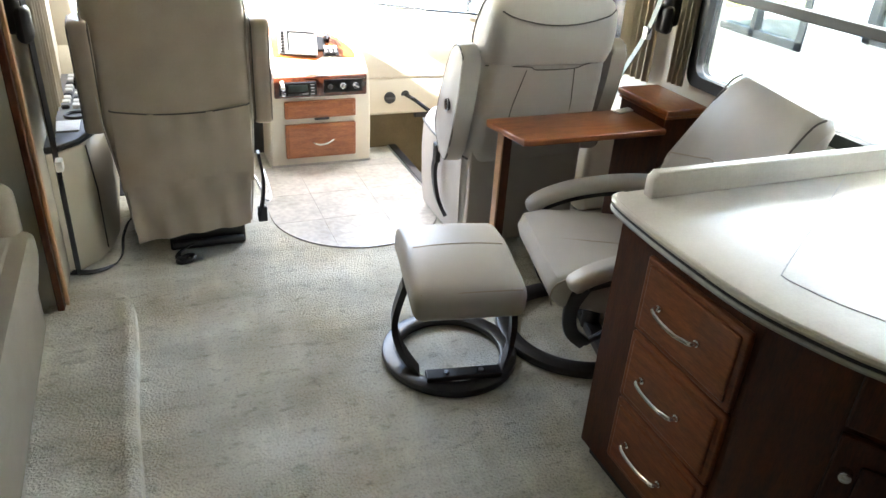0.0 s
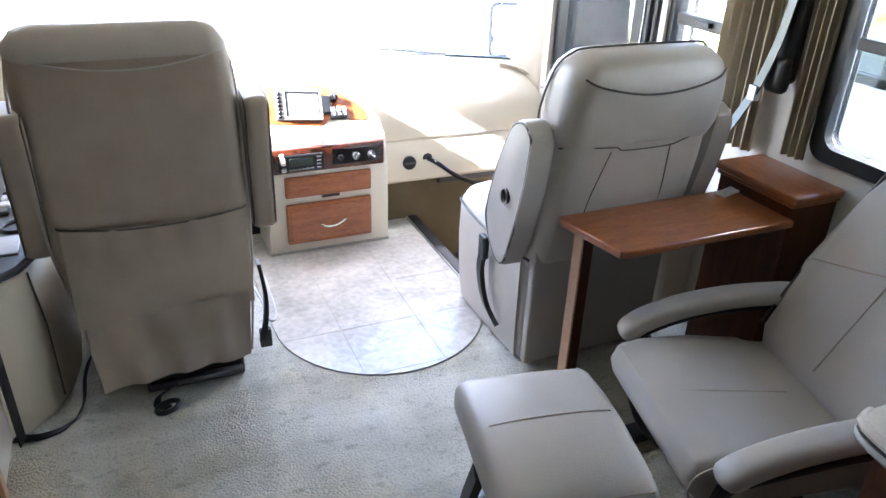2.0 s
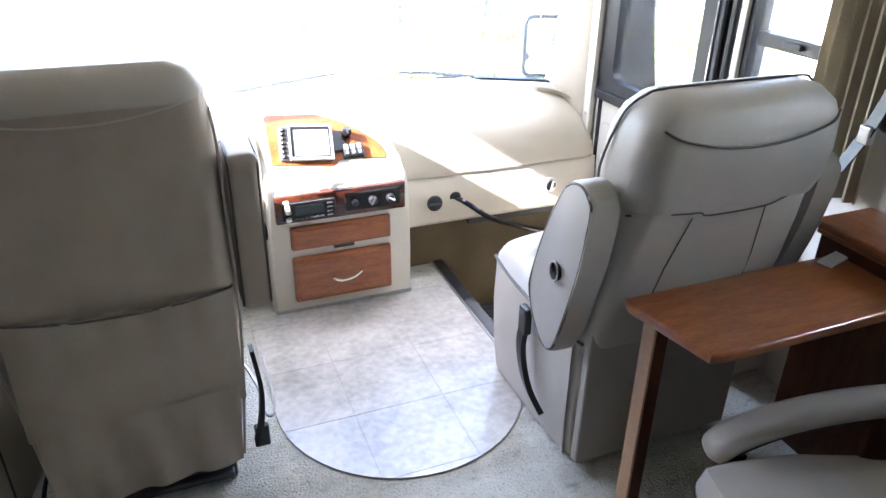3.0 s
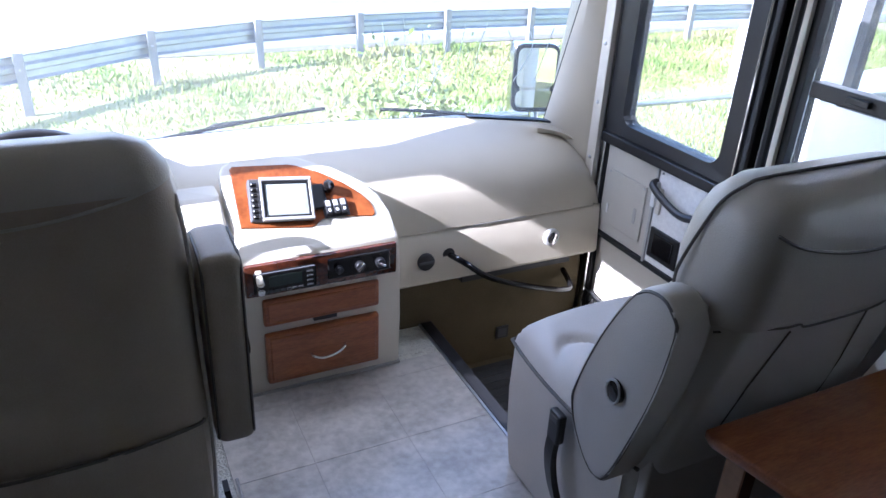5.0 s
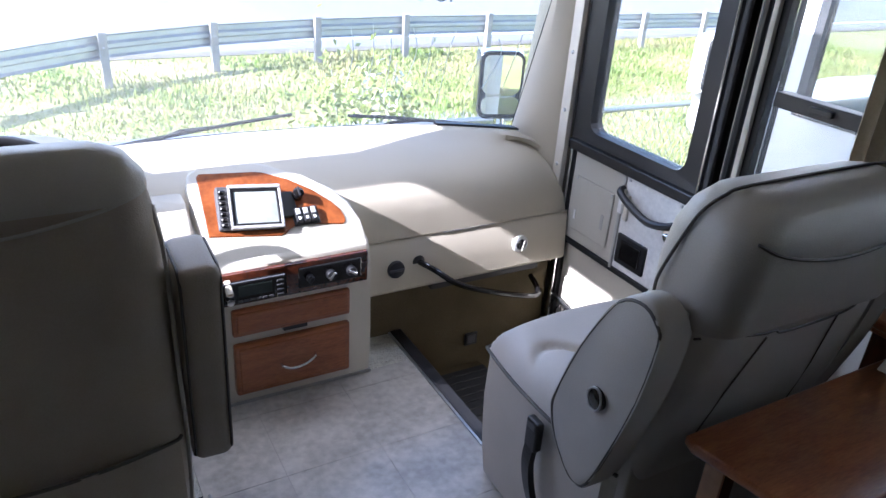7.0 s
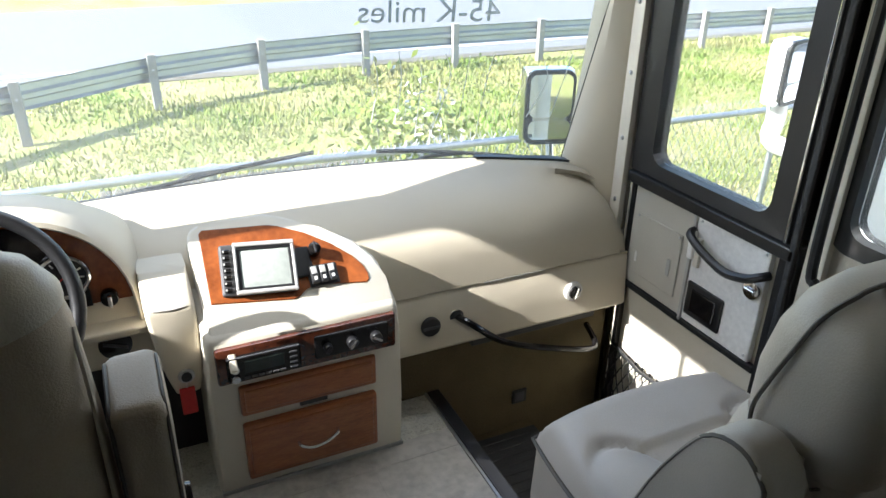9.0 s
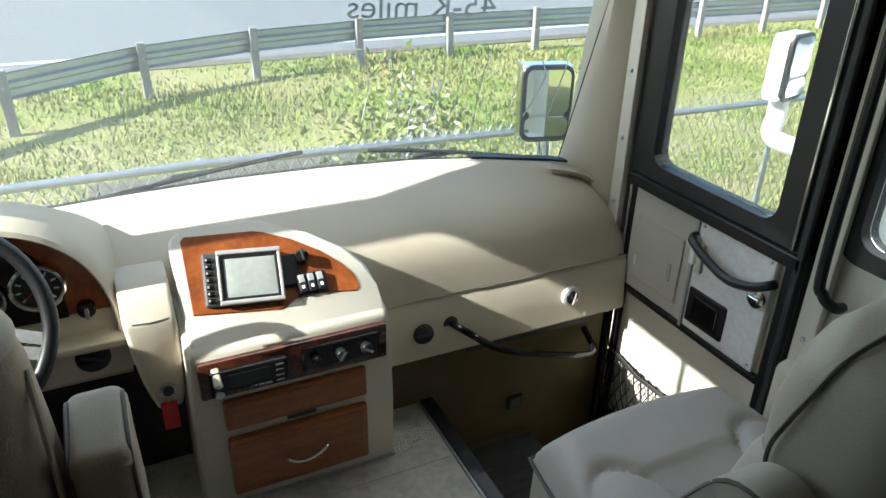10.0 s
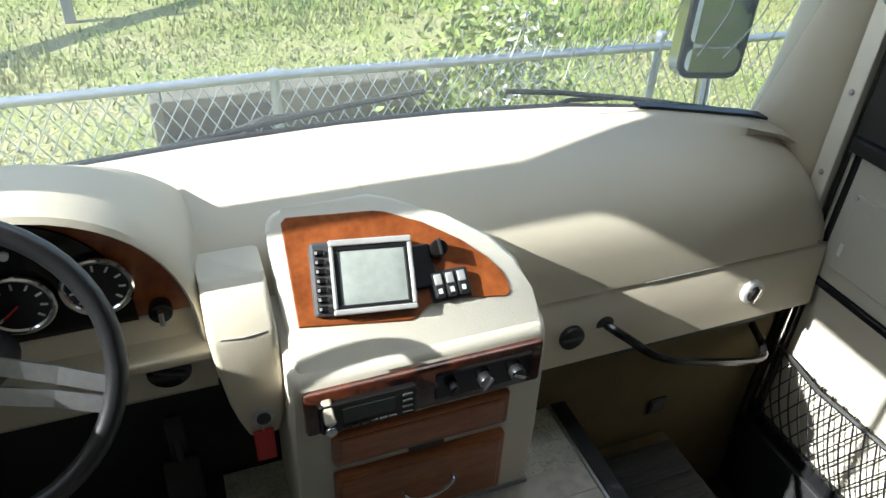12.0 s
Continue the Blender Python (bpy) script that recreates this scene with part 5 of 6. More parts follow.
# doors on the angled side
for off, wdt in ((0.0, 0.30), (0.315, 0.30)):
    m = Matrix.Translation((0.075, -0.36, 0.0)) @ Matrix.Rotation(radians(-54), 4, 'Z') @ Matrix.Translation((off, -0.004, 0))
    dd = part("door", turn(box(0.0, wdt, -0.02, 0.0, 0.12, 0.66, 0.005), m), "wood_z_shaded", kc, "framed wood cabinet door")
    part("door_panel", turn(box(0.05, wdt - 0.05, -0.026, -0.018, 0.17, 0.61, 0.008, 2), m), "wood_z_shaded", dd)
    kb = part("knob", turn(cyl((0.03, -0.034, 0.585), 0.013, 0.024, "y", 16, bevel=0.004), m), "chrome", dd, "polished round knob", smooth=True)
    part("fascia", turn(box(0.0, wdt, -0.016, 0.0, 0.675, 0.80, 0.005), m), "wood_z_shaded", kc)
ct = thing("countertop", pose(1.045, 1.04, 0.822), "pale laminate countertop with a dark-lined curved edge", "countertop")
edge = curve_pts([(0.02, 0.335, 0), (-0.02, 0.31, 0), (-0.035, 0.18, 0), (-0.038, 0.0, 0), (-0.03, -0.16, 0), (0.0, -0.28, 0), (0.06, -0.42, 0), (0.20, -0.62, 0), (0.48, -0.95, 0), (0.75, -1.2, 0)], 4)
poly = [(p.x, p.y) for p in edge] + [(1.05, -1.3), (1.05, 0.335)]
part("slab", prism(poly, "z", 0.003, 0.038, 0.003, 2), "laminate", ct)
part("edge_band", tube([(p.x - 0.002, p.y, 0.019) for p in edge], 0.006, 6), "black", ct, "dark edge line", smooth=True)
part("edge_lip", tube([(p.x - 0.001, p.y, 0.030) for p in edge], 0.009, 8), "laminate", ct, smooth=True)
part("edge_lip", tube([(p.x - 0.001, p.y, 0.008) for p in edge], 0.008, 8), "grey_plastic", ct, smooth=True)
sp = prism([(0.06, 0.038), (0.06, 0.088), (0.075, 0.105), (1.05, 0.105), (1.05, 0.038)], "y", 0.275, 0.312, 0.006, 3)
part("upstand", sp, "laminate", ct, "low laminate upstand", smooth=True)
part("inlay_line", tube(curve_pts([(0.70, 0.265, 0.0382), (0.43, 0.093, 0.0382), (0.135, -0.095, 0.0382), (0.10, -0.125, 0.0382), (0.106, -0.17, 0.0382), (0.137, -0.26, 0.0382), (0.24, -0.44, 0.0382)], 5), 0.0014, 5), "grey_plastic", ct, "seam of the lift-out cover")

# ---- couch in the slide-out ----
so = thing("couch", pose(-0.80, 1.35, 0.0), "dark beige fabric couch along the slide-out wall", "couch")
part("base", soft(box(-0.40, 0.335, -1.15, 1.12, 0.022, 0.28, 0.02, 3), 0.003), "couch", so, smooth=True)
for k in range(2):
    part("seat_cushion", soft(turn(cushion(0.68, 1.08, 0.16, 0.05, 0.02), pose(0.02, -0.56 + k * 1.12, 0.275)), 0.006), "couch", so, smooth=True)
    part("back_cushion", soft(turn(cushion(0.22, 1.06, 0.42, 0.07, 0.02), pose(-0.30, -0.56 + k * 1.12, 0.42)), 0.008), "couch", so, smooth=True)
part("armrest", soft(box(-0.38, 0.33, 1.02, 1.17, 0.26, 0.58, 0.05, 4), 0.006), "couch", so, smooth=True)
tp = thing("trim_slide", pose(-0.425, 2.575, 0.0), "reddish wood corner trim with a pale edge on the slide-out", "corner trim", kind="structure")
part("board", box(-0.012, 0.012, -0.03, 0.045, 0.022, ROOF - 0.01, 0.004), "wood_z_shaded", tp)
part("edge", box(0.012, 0.024, 0.01, 0.045, 0.022, ROOF - 0.01, 0.003), "wood_pale", tp)


# ---- curtains and shoulder belts ----
def curtain(name, x, y0, y1, z0, z1, folds, depth, label, tie=None):
    t = thing(name, pose(x, (y0 + y1) / 2, z0), label, "curtain", "cab curtains")
    n, rows = folds * 8, 14
    bm = bmesh.new()
    grid = []
    for r in range(rows + 1):
        z = (z1 - z0) * r / rows
        pinch = 1.0
        if tie is not None:
            pinch = 0.55 + 0.45 * min(1.0, abs(z + z0 - tie) / 0.35)
        grid.append([bm.verts.new((depth * math.sin(k * 2 * math.pi / 8) * (0.7 + 0.3 * math.sin(k * 0.7)), ((k / n) - 0.5) * (y1 - y0) * pinch, z)) for k in range(n + 1)])
    for r in range(rows):
        for k in range(n):
            bm.faces.new((grid[r][k], grid[r][k + 1], grid[r + 1][k + 1], grid[r + 1][k]))
    bmesh.ops.solidify(bm, geom=bm.faces[:], thickness=0.004)
    part("cloth", bm, "curtain", t, smooth=True)
    if tie is not None:
        part("tieback", turn(box(-depth - 0.012, depth + 0.012, -(y1 - y0) * 0.29, (y1 - y0) * 0.29, -0.02, 0.02, 0.008), pose(0, 0, tie - z0)), "curtain", t)
    part("track", box(-0.015, 0.015, -(y1 - y0) / 2, (y1 - y0) / 2, z1 - z0, z1 - z0 + 0.03, 0.003), "white_plastic", t)
    return t


curtain("curtain", 2.045, 2.63, 2.86, 0.74, 1.80, 6, 0.022, "pleated tan curtain gathered beside the passenger window")
curtain("curtain", 2.06, 2.42, 2.50, 0.78, 1.80, 3, 0.02, "narrow gathered tan curtain beside the wide window")
curtain("curtain", -0.375, 2.76, 3.28, 0.62, 1.80, 10, 0.022, "pleated tan curtain gathered beside the driver's window")
for x, y, s in ((2.055, 2.565, 1), (-0.395, 2.70, -1)):
    bt = thing("shoulder_belt", pose(x, y, 1.0), "black shoulder belt hanging from a wall retractor", "shoulder belt", "shoulder belts")
    part("retractor", box(-0.03, 0.03, -0.035, 0.035, 0.0, 0.30, 0.02, 3), "black", bt, "black plastic retractor cover", smooth=True)
    part("guide", soft(box(-0.05 if s > 0 else -0.0, 0.0 if s > 0 else 0.05, -0.045, 0.045, -0.03, 0.09, 0.025, 3), 0.002), "black", bt, smooth=True)
    if s > 0:
        part("webbing", strap(curve_pts([(-0.035, 0.0, 0.27), (-0.05, 0.01, 0.12), (-0.075, 0.045, -0.05), (-0.12, 0.10, -0.22), (-0.17, 0.13, -0.36), (-0.19, 0.12, -0.55)], 5), 0.045, (0.3, 1, 0), 0.002), "black", bt)
        part("tongue", box(-0.085, -0.06, 0.02, 0.055, -0.06, -0.01, 0.004), "steel", bt)
    else:
        part("webbing", strap([(0.035, 0.0, 0.27), (0.035, 0.02, -0.3), (0.02, 0.10, -0.95)], 0.048, (0.2, 1, 0), 0.002), "black", bt)
        part("tongue", box(0.03, 0.055, -0.02, 0.03, -0.48, -0.44, 0.004), "white_plastic", bt)

# moulded pocket with cup holders on the wall by the passenger seat
cp = thing("cup_holder_shelf", pose(2.01, 3.03, 0.40), "cream moulded side shelf with dark cup holders", "cup holder")
part("body", soft(box(-0.085, 0.088, -0.22, 0.175, -0.38, 0.12, 0.035, 4), 0.0), "dash", cp, smooth=True)
for y in (0.085, -0.065):
    c = part("cup_well", cyl((-0.005, y, 0.116), 0.058, 0.014, "z", 24), "black", cp, "dark cup well")
    part("rim", tube([(-0.005 + 0.06 * math.cos(2 * math.pi * k / 24), y + 0.06 * math.sin(2 * math.pi * k / 24), 0.122) for k in range(24)], 0.005, 6, closed=True), "dash", c, smooth=True)
gr = thing("safety_rail", pose(2.075, 3.19, 0.66), "black tubular grab handle beside the entry door", "grab handle")
part("bar", tube(curve_pts([(0.0, -0.03, 0.0), (-0.03, -0.03, 0.005), (-0.045, 0.0, 0.03), (-0.045, 0.02, 0.12), (-0.045, 0.02, 0.75), (-0.04, 0.02, 0.85), (0.0, 0.02, 0.88)], 5), 0.014, 8), "black", gr, smooth=True)


# ---- outside ----
GZ = -1.1


def wing_mirror(name, m, label, material, END):
    t = thing(name, m, label, "wing mirror", "wing mirrors")
    part("housing", soft(turn(cushion(0.21, 0.315, 0.10, 0.04, 0.01), pose(0, 0.04, 0.157, 90)), 0.0), material, t, smooth=True)
    part("bezel", turn(prism(rring(0.22, 0.325, 0.045, 4), "z", -0.012, 0.012, 0.004), pose(0, -0.055, 0.157, 90)), "black", t)
    part("upper_glass", turn(prism(rring(0.188, 0.185, 0.03, 4), "z", 0, 0.006), pose(0, -0.066, 0.21, 90)), "mirror", t)
    part("lower_glass", turn(prism(rring(0.188, 0.085, 0.03, 4), "z", 0, 0.006), pose(0, -0.066, 0.062, 90)), "mirror", t)
    part("arm", tube(curve_pts([(0.02, 0.0, 0.02), (0.03, 0.0, -0.10), (0.02, -0.02, -0.22), (END[0] * 0.5, END[1] * 0.5, -0.27), END], 5), 0.026 if material == "chrome" else 0.05, 12), material, t, smooth=True)
    return t


wing_mirror("wing_mirror", pose(2.185, 4.75, 0.615, 0, 0, -16), "chrome-backed two-pane wing mirror outside the windscreen", "chrome", (-0.28, -0.48, -0.30))

# wipers at the foot of the windscreen
for cx, a, b, piv in ((1.52, (1.28, 0.0), (1.83, -0.04), 1.33), (0.80, (0.40, -0.05), (1.06, 0.015), 0.52)):
    w = thing("wiper", pose(cx, edge_y(cx) + 0.10, 0.72), "black windscreen wiper resting along the glass", "wiper", "wipers")
    pts = [(x - cx, edge_y(x) - edge_y(cx) - 0.02, 0.045 + float(np.interp(x, (a[0], b[0]), (a[1], b[1])))) for x in np.linspace(a[0], b[0], 8)]
    part("blade", tube(pts, 0.008, 6), "black", w)
    mid = pts[4]
    part("arm", tube([(piv - cx, 0.02, -0.03), ((piv - cx + mid[0]) / 2, 0.0, mid[2] - 0.01), mid], 0.007, 6), "black", w)

# chalk writing on the glass
tx = bpy.data.curves.new("windscreen_writing", 'FONT')
tx.body = "45-K miles"
tx.size = 0.105
tx.align_x = 'CENTER'
tx.extrude = 0.0005
to = new("windscreen_writing", tx)
to.data.materials.append(M["chalk"])
to.matrix_world = Matrix.Translation((1.40, edge_y(1.40) - 0.09, 1.23)) @ Matrix.Rotation(radians(180 - 14), 4, 'Z') @ Matrix.Rotation(radians(72), 4, 'X')
tagged(to, "pale chalk words written on the windscreen, reversed from inside", "writing")
SX = 1.50
sg = thing("windscreen_strokes", pose(SX, edge_y(SX) - 0.035, 1.05), "pale chalk strokes of a price on the windscreen", "writing")
random.seed(5)
for k in range(9):
    x0 = -0.30 + k * 0.075
    hgt = 0.20 if k in (2, 3, 5) else 0.13
    pts = curve_pts([(x0, -0.03, 0.08 + random.uniform(-0.02, 0.03)), (x0 + random.uniform(-0.01, 0.03), -0.005, 0.0), (x0 + random.uniform(-0.015, 0.015), 0.03, -hgt)], 5)
    pts = [(p[0], edge_y(SX + p[0]) - edge_y(SX) + 0.035 - 0.10 + 0.055 - (p[2] + 0.33) * 0.325 + 0.025, p[2]) for p in pts]
    part("stroke", tube(pts, 0.0015, 5), "chalk", sg)

# chain-link fence
FY = 6.45
fe = thing("chain_link_fence", pose(0.95, FY, GZ), "galvanised chain-link fence with a round top rail", "fence")
part("top_rail", tube([(-7.0, 0, 1.165), (0, 0, 1.175), (2.5, 0, 1.11), (10, -0.15, 1.08)], 0.026, 10), "galvanised", fe, smooth=True)
for k in range(-3, 5):
    px = k * 2.4
    p = part("post", tube([(px, 0.03, 0.0), (px, 0.03, 1.16)], 0.028, 10), "galvanised", fe, smooth=True)
    part("cap", cyl((px, 0.03, 1.175), 0.034, 0.04, "z", 12, bevel=0.008), "galvanised", p, smooth=True)
verts, faces = [], []


def wire(p, q, r=0.0032):
    d = (Vector(q) - Vector(p)).normalized()
    u = d.cross(Vector((0, 1, 0))).normalized() * r
    w = Vector((0, 1, 0)) * r
    i = len(verts)
    for c in (p, q):
        for o in (u, w, -u, -w):
            verts.append(tuple(Vector(c) + o))
    for k in range(4):
        j = (k + 1) % 4
        faces.append((i + k, i + j, i + 4 + j, i + 4 + k))


step, top = 0.085, 1.16
for k in range(int(17 / step)):
    x = -7.0 + k * step
    for s in (1, -1):
        lo_, hi_ = (x, -0.012 * s, 0.02), (x + s * (top - 0.02) * 0.62, -0.012 * s, top + 0.03)
        if -7 <= hi_[0] <= 10:
            wire(lo_, hi_)
    wire((x, 0, top), (x + random.uniform(-0.03, 0.03), 0.0, top + 0.05), 0.003)
me = bpy.data.meshes.new("fabric")
me.from_pydata(verts, [], faces)
me.materials.append(M["galvanised"])
fb = new("fabric", me)
fb.parent = fe
tagged(fb, "woven diamond wire mesh", kind="stuff")

# concrete drain behind the fence; a dark sheet paints the shade in its opening
cd = thing("drain_headwall", pose(1.30, 7.3, GZ), "weathered concrete drain headwall, shade painted into its face and opening", "drain")
bm = box(-0.22, 0.98, 0.0, 0.25, 0.0, 0.74, 0.02)
box(-1.02, -0.94, 0.0, 0.25, 0.0, 0.74, 0.015, bm=bm)
box(-0.94, -0.22, 0.0, 0.25, 0.66, 0.74, 0.012, bm=bm)
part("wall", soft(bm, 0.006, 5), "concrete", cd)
part("opening", box(-0.94, -0.22, 0.16, 0.22, 0.0, 0.66), "rubber", cd, "dark sheet for the shade inside the opening")

# guard rail along the road
gp = [(-2.0, 10.35), (-0.48, 11.53), (1.07, 12.62), (2.66, 13.23), (4.4, 13.54), (6.07, 13.65), (7.78, 13.62), (9.8, 13.5), (11.5, 13.45), (13.2, 13.4), (14.9, 13.4), (16.6, 13.4)]
gr = thing("guard_rail", pose(gp[0][0], gp[0][1], GZ), "grey steel guard rail on posts beside the road", "guard rail")
wb = [(0.0, 0.0), (0.05, 0.03), (0.05, 0.10), (0.0, 0.13), (0.0, 0.18), (0.05, 0.21), (0.05, 0.28), (0.0, 0.31)]
secs = []
for i, p in enumerate(gp):
    q = gp[min(i + 1, len(gp) - 1)]
    o = gp[max(i - 1, 0)]
    d = Vector((q[0] - o[0], q[1] - o[1], 0)).normalized()
    nn = Vector((d.y, -d.x, 0))
    ring = [Vector((p[0] - gp[0][0], p[1] - gp[0][1], 0.39)) + nn * (0.02 + a) * -1 + Vector((0, 0, b)) for a, b in wb]
    ring += [r - nn * -0.01 for r in reversed(ring)]
    secs.append(ring)
part("rail", loft(secs), "galvanised", gr, "corrugated steel beam")
for p in gp:
    o = (p[0] - gp[0][0], p[1] - gp[0][1])
    ps_ = part("post", box(o[0] - 0.055, o[0] + 0.055, o[1] - 0.10, o[1] + 0.0, 0.0, 0.75, 0.008), "post_grey", gr, "weathered grey post")
    part("bolt", cyl((o[0], o[1] - 0.105, 0.55), 0.014, 0.02, "y", 8), "steel", ps_)

tagged(part("road_line", box(-100, 100, 15.3, 15.45, GZ, -1.084), "paint"), "white painted edge line on the road", "road marking", kind="structure")
tagged(part("road_verge", box(-100, 100, 14.25, 14.6, GZ - 0.1, -1.085), "concrete"), "pale concrete edge along the road", "verge", kind="structure")


# neighbouring motorhome seen through the side windows
nb = thing("parked_motorhome", pose(3.7, 1.04, GZ), "white motorhome with dark window frames parked alongside", "motorhome")
holes = [(-1.8, -0.3, 1.95, 2.6), (0.55, 1.9, 1.90, 2.55), (2.3, 3.15, 1.75, 2.7)]


def side_wall(x0, x1, nm):
    bm = bmesh.new()
    y0, y1, z0, z1 = -5.0, 3.3, 0.35, 3.3
    ys = sorted({y0, y1, *[h[0] for h in holes], *[h[1] for h in holes]})
    for a, b in zip(ys, ys[1:]):
        cut = [h for h in holes if h[0] <= a + 1e-6 and h[1] >= b - 1e-6]
        if cut:
            box(x0, x1, a, b, z0, cut[0][2], bm=bm)
            box(x0, x1, a, b, cut[0][3], z1, bm=bm)
        else:
            box(x0, x1, a, b, z0, z1, bm=bm)
    return part(nm, bm, "vehicle_white", nb)


w1 = side_wall(0.0, 0.06, "body_side")
side_wall(2.3, 2.36, "body_side")
part("roof", box(0.0, 2.36, -5.0, 3.3, 3.3, 3.36), "vehicle_white", nb)
part("floor", box(0.0, 2.36, -5.0, 3.3, 0.35, 0.42), "dark_grey", nb)
nose = [(0.0, 3.3), (0.06, 3.5), (0.25, 3.65), (1.2, 3.75), (2.1, 3.65), (2.3, 3.5), (2.36, 3.3)]
part("nose", prism(nose, "z", 0.35, 1.75, 0.02), "vehicle_white", nb, smooth=True)
part("nose_top", prism(nose, "z", 2.75, 3.3, 0.02), "vehicle_white", nb, smooth=True)
part("bumper", prism([(p[0] * 1.02 - 0.02, p[1] + 0.04) for p in nose], "z", 0.62, 0.70), "black", nb, "black trim band")
for h in holes:
    bm = bmesh.new()
    for a, b, c, d in ((h[0], h[1], h[2], h[2] + 0.05), (h[0], h[1], h[3] - 0.05, h[3]), (h[0], h[0] + 0.05, h[2], h[3]), (h[1] - 0.05, h[1], h[2], h[3]), ((h[0] + h[1]) / 2 - 0.02, (h[0] + h[1]) / 2 + 0.02, h[2], h[3])):
        box(-0.012, 0.05, a, b, c, d, bm=bm)
    wf = part("window", bm, "dark_grey", nb, "dark window frame")
    part("pane", box(0.02, 0.026, h[0] + 0.05, h[1] - 0.05, h[2] + 0.05, h[3] - 0.05), "tint_glass", wf)
for y in (-3.6, 2.0):
    tr = part("wheel", cyl((0.12, y, 0.42), 0.42, 0.24, "x", 28, bevel=0.03), "rubber", nb, smooth=True)
    part("rim", cyl((-0.01, y, 0.42), 0.24, 0.02, "x", 20), "steel", tr)
wing_mirror("wing_mirror", pose(3.58, 4.72, 0.66, 0, 0, 15), "white wing mirror of the parked motorhome", "vehicle_white", (0.25, -0.55, -0.28))

# shrub at the fence
sh = thing("shrub", pose(2.35, 6.85, GZ), "scraggly yellow-green shrub with white blossom by the fence", "shrub")
random.seed(11)
for k in range(7):
    a, r = random.uniform(0, 6.28), random.uniform(0.05, 0.35)
    part("stem", tube(curve_pts([(0.05 * math.cos(a), 0.05 * math.sin(a), 0), (r * 0.5 * math.cos(a), r * 0.4 * math.sin(a), 0.6), (r * math.cos(a), r * 0.7 * math.sin(a), random.uniform(1.0, 1.5))], 4), 0.009, 5, taper=[1 - 0.07 * i for i in range(9)]), "post_grey", sh)


def leaves(n, size, cx, cy, cz, sx, sy, sz, seed):
    rng = np.random.default_rng(seed)
    vs, fs = [], []
    for k in range(n):
        c = rng.normal(0, 1, 3) * (sx, sy, sz) + (cx, cy, cz)
        a, b = rng.normal(0, 1, 3), rng.normal(0, 1, 3)
        a /= np.linalg.norm(a)
        b -= a * a.dot(b)
        b /= np.linalg.norm(b)
        s = size * rng.uniform(0.6, 1.4)
        i = len(vs)
        vs += [tuple(c - a * s), tuple(c + b * s * 0.4), tuple(c + a * s), tuple(c - b * s * 0.4)]
        fs.append((i, i + 1, i + 2, i + 3))
    m_ = bpy.data.meshes.new("leaves")
    m_.from_pydata(vs, [], fs)
    return m_


for nm, mt, args in (("foliage", "leaf", (1500, 0.035, 0.0, 0.0, 1.0, 0.26, 0.14, 0.24, 3)), ("blossom", "petal", (260, 0.026, 0.12, -0.12, 0.95, 0.11, 0.10, 0.30, 4))):
    m_ = leaves(*args)
    m_.materials.append(M[mt])
    o = new(nm, m_)
    o.parent = sh
    tagged(o, kind="stuff")

# grass
rng = np.random.default_rng(7)
n = 150000
gx = rng.uniform(-9, 17, n)
gy = 4.75 + rng.uniform(0, 1, n) ** 1.25 * 9.4
keep = rng.uniform(0, 1, n) < 0.55 + 0.45 * np.sin(gx * 1.3 + 2 * np.sin(gy * 0.9)) * np.cos(gy * 1.1 + gx * 0.4)
gx, gy = gx[keep], gy[keep]
ok = ~((gx > 0.28) & (gx < 2.35) & (gy > 7.25) & (gy < 7.6)) & ~((gx > 3.5) & (gy < 4.8))
gx, gy = gx[ok], gy[ok]
n = len(gx)
h = rng.uniform(0.02, 0.075, n) * (1 + 0.6 * np.sin(gx * 0.9) * np.sin(gy * 1.7))
an = rng.uniform(0, 2 * np.pi, n)
wd = 0.007 + 0.0011 * gy
lean = rng.normal(0, 0.035, (n, 2))
base = np.stack([gx, gy, np.full(n, GZ - 0.02)], 1)
o1 = np.stack([np.cos(an) * wd, np.sin(an) * wd, np.zeros(n)], 1)
tip = base + np.concatenate([lean, (h + 0.04)[:, None]], 1)
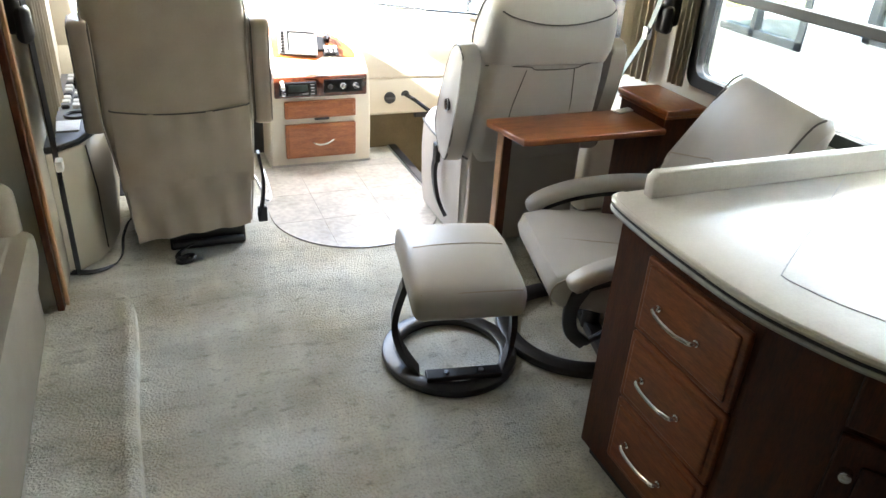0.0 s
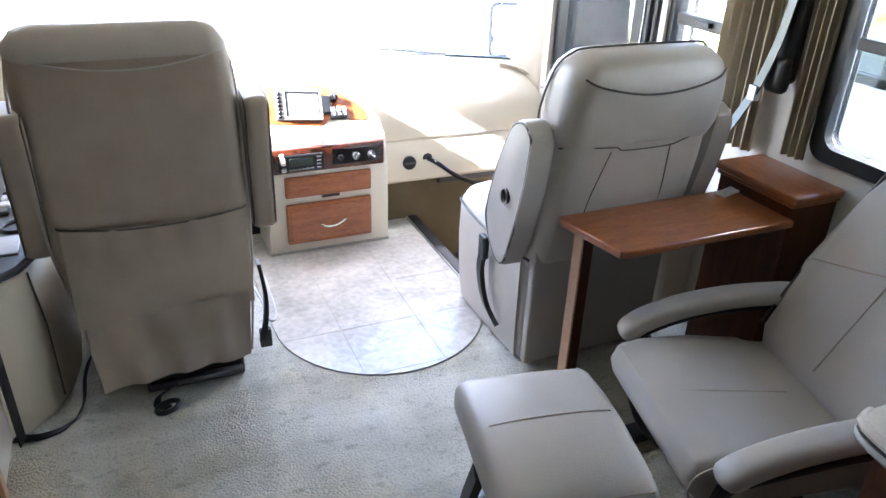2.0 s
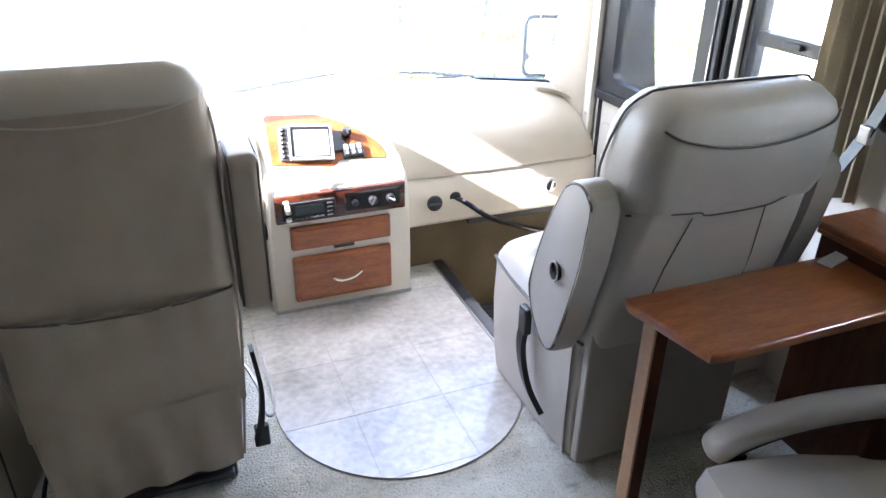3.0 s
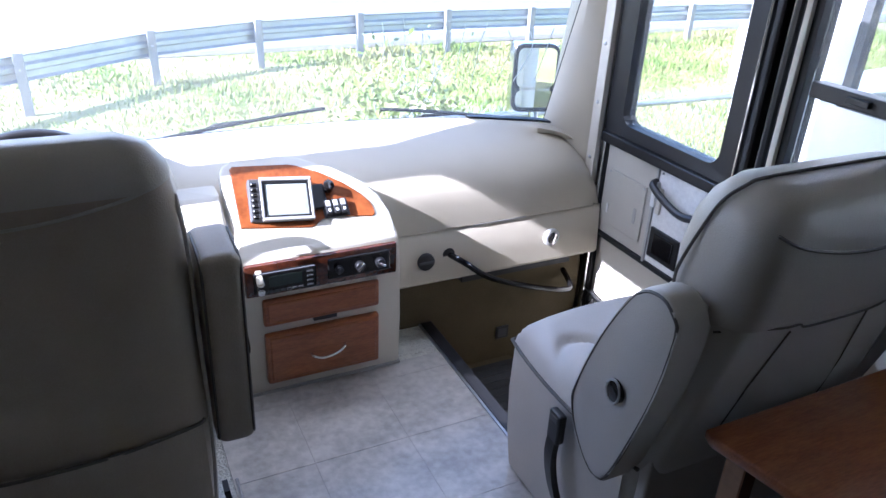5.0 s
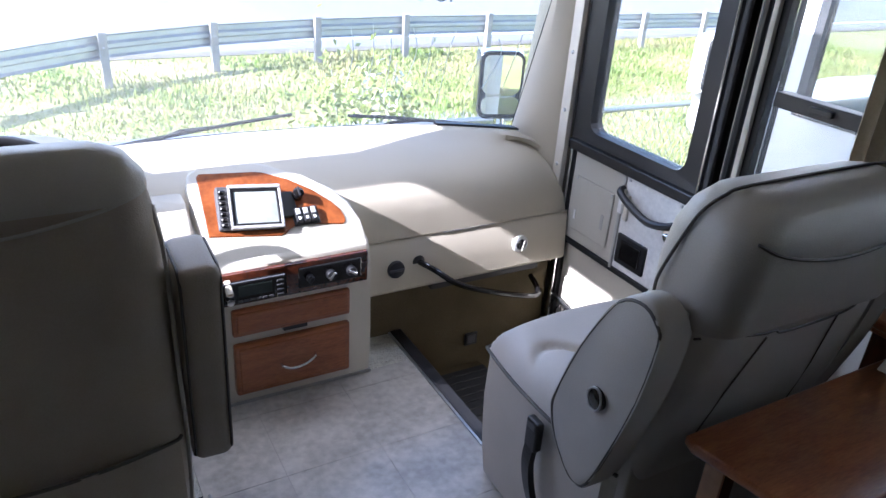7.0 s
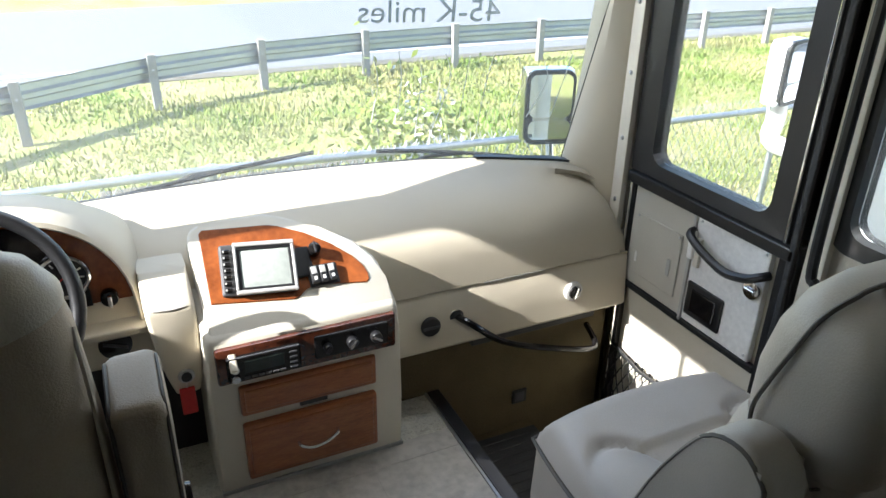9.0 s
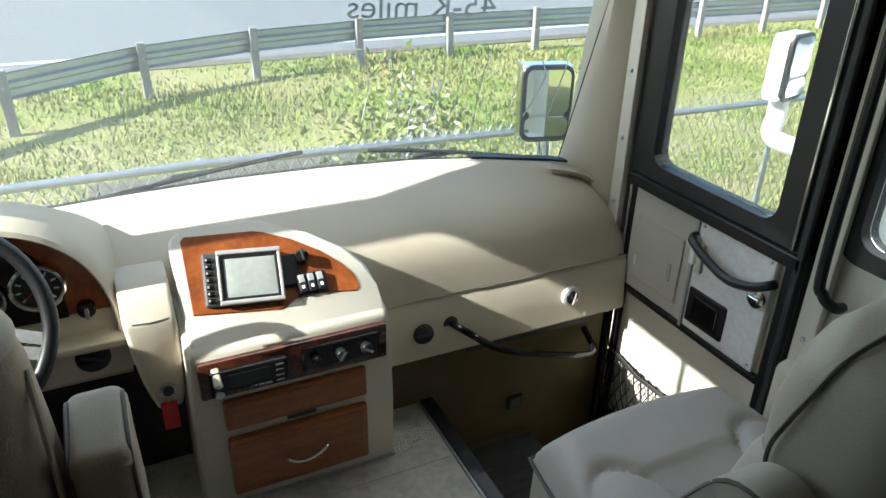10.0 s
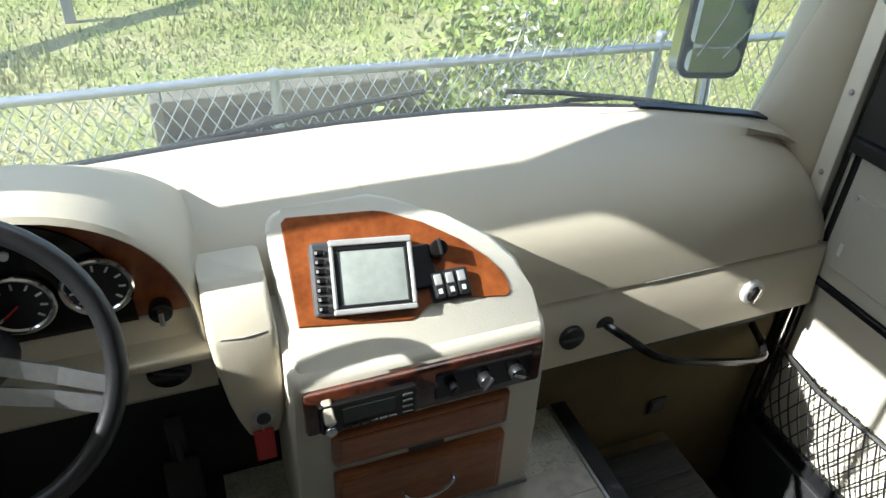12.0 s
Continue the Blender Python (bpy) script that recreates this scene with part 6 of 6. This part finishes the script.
V = np.stack([base - o1, base + o1, tip], 1).reshape(-1, 3)
gm = bpy.data.meshes.new("grass")
gm.vertices.add(3 * n)
gm.vertices.foreach_set("co", V.ravel())
gm.loops.add(3 * n)
gm.loops.foreach_set("vertex_index", np.arange(3 * n))
gm.polygons.add(n)
gm.polygons.foreach_set("loop_start", np.arange(0, 3 * n, 3))
gm.update()
gm.materials.append(M["blade"])
tagged(new("grass", gm), "uneven green and straw-coloured roadside grass", "grass", kind="stuff")

# ---- vinyl tiles by the console, cut round at the end ----
bed = [(0.44, 3.80), (1.275, 3.80)] + [(p[0], p[1]) for p in arc(0.858, 3.19, 0.417, 0, -180, 24)]
bed = list(reversed(bed))


def clip(poly, a, b):
    """Keeps what lies left of the line a to b."""
    out = []
    side = lambda p: (b[0] - a[0]) * (p[1] - a[1]) - (b[1] - a[1]) * (p[0] - a[0])
    for i, p in enumerate(poly):
        q = poly[(i + 1) % len(poly)]
        sp_, sq = side(p), side(q)
        if sp_ >= 0:
            out.append(p)
        if sp_ * sq < 0:
            t = sp_ / (sp_ - sq)
            out.append((p[0] + t * (q[0] - p[0]), p[1] + t * (q[1] - p[1])))
    return out


tb = tagged(part("floor_vinyl", prism(bed, "z", 0.0, 0.004), "joint"), "pale stone-look vinyl tile floor with a rounded end", "tile floor", kind="structure")
area = sum(bed[i][0] * bed[(i + 1) % len(bed)][1] - bed[(i + 1) % len(bed)][0] * bed[i][1] for i in range(len(bed)))
if area < 0:
    bed = list(reversed(bed))
TS, GAP = 0.305, 0.0009
for i in range(-1, 4):
    for j in range(-1, 5):
        x0, y0 = 0.375 + i * TS, 2.49 + j * TS + 0.005
        pl = [(x0 + GAP, y0 + GAP), (x0 + TS - GAP, y0 + GAP), (x0 + TS - GAP, y0 + TS - GAP), (x0 + GAP, y0 + TS - GAP)]
        for a, b in zip(bed, bed[1:] + bed[:1]):
            if pl:
                pl = clip(pl, a, b)
        if len(pl) > 2:
            part("tile", prism(pl, "z", 0.004, 0.0062), "tile", tb)
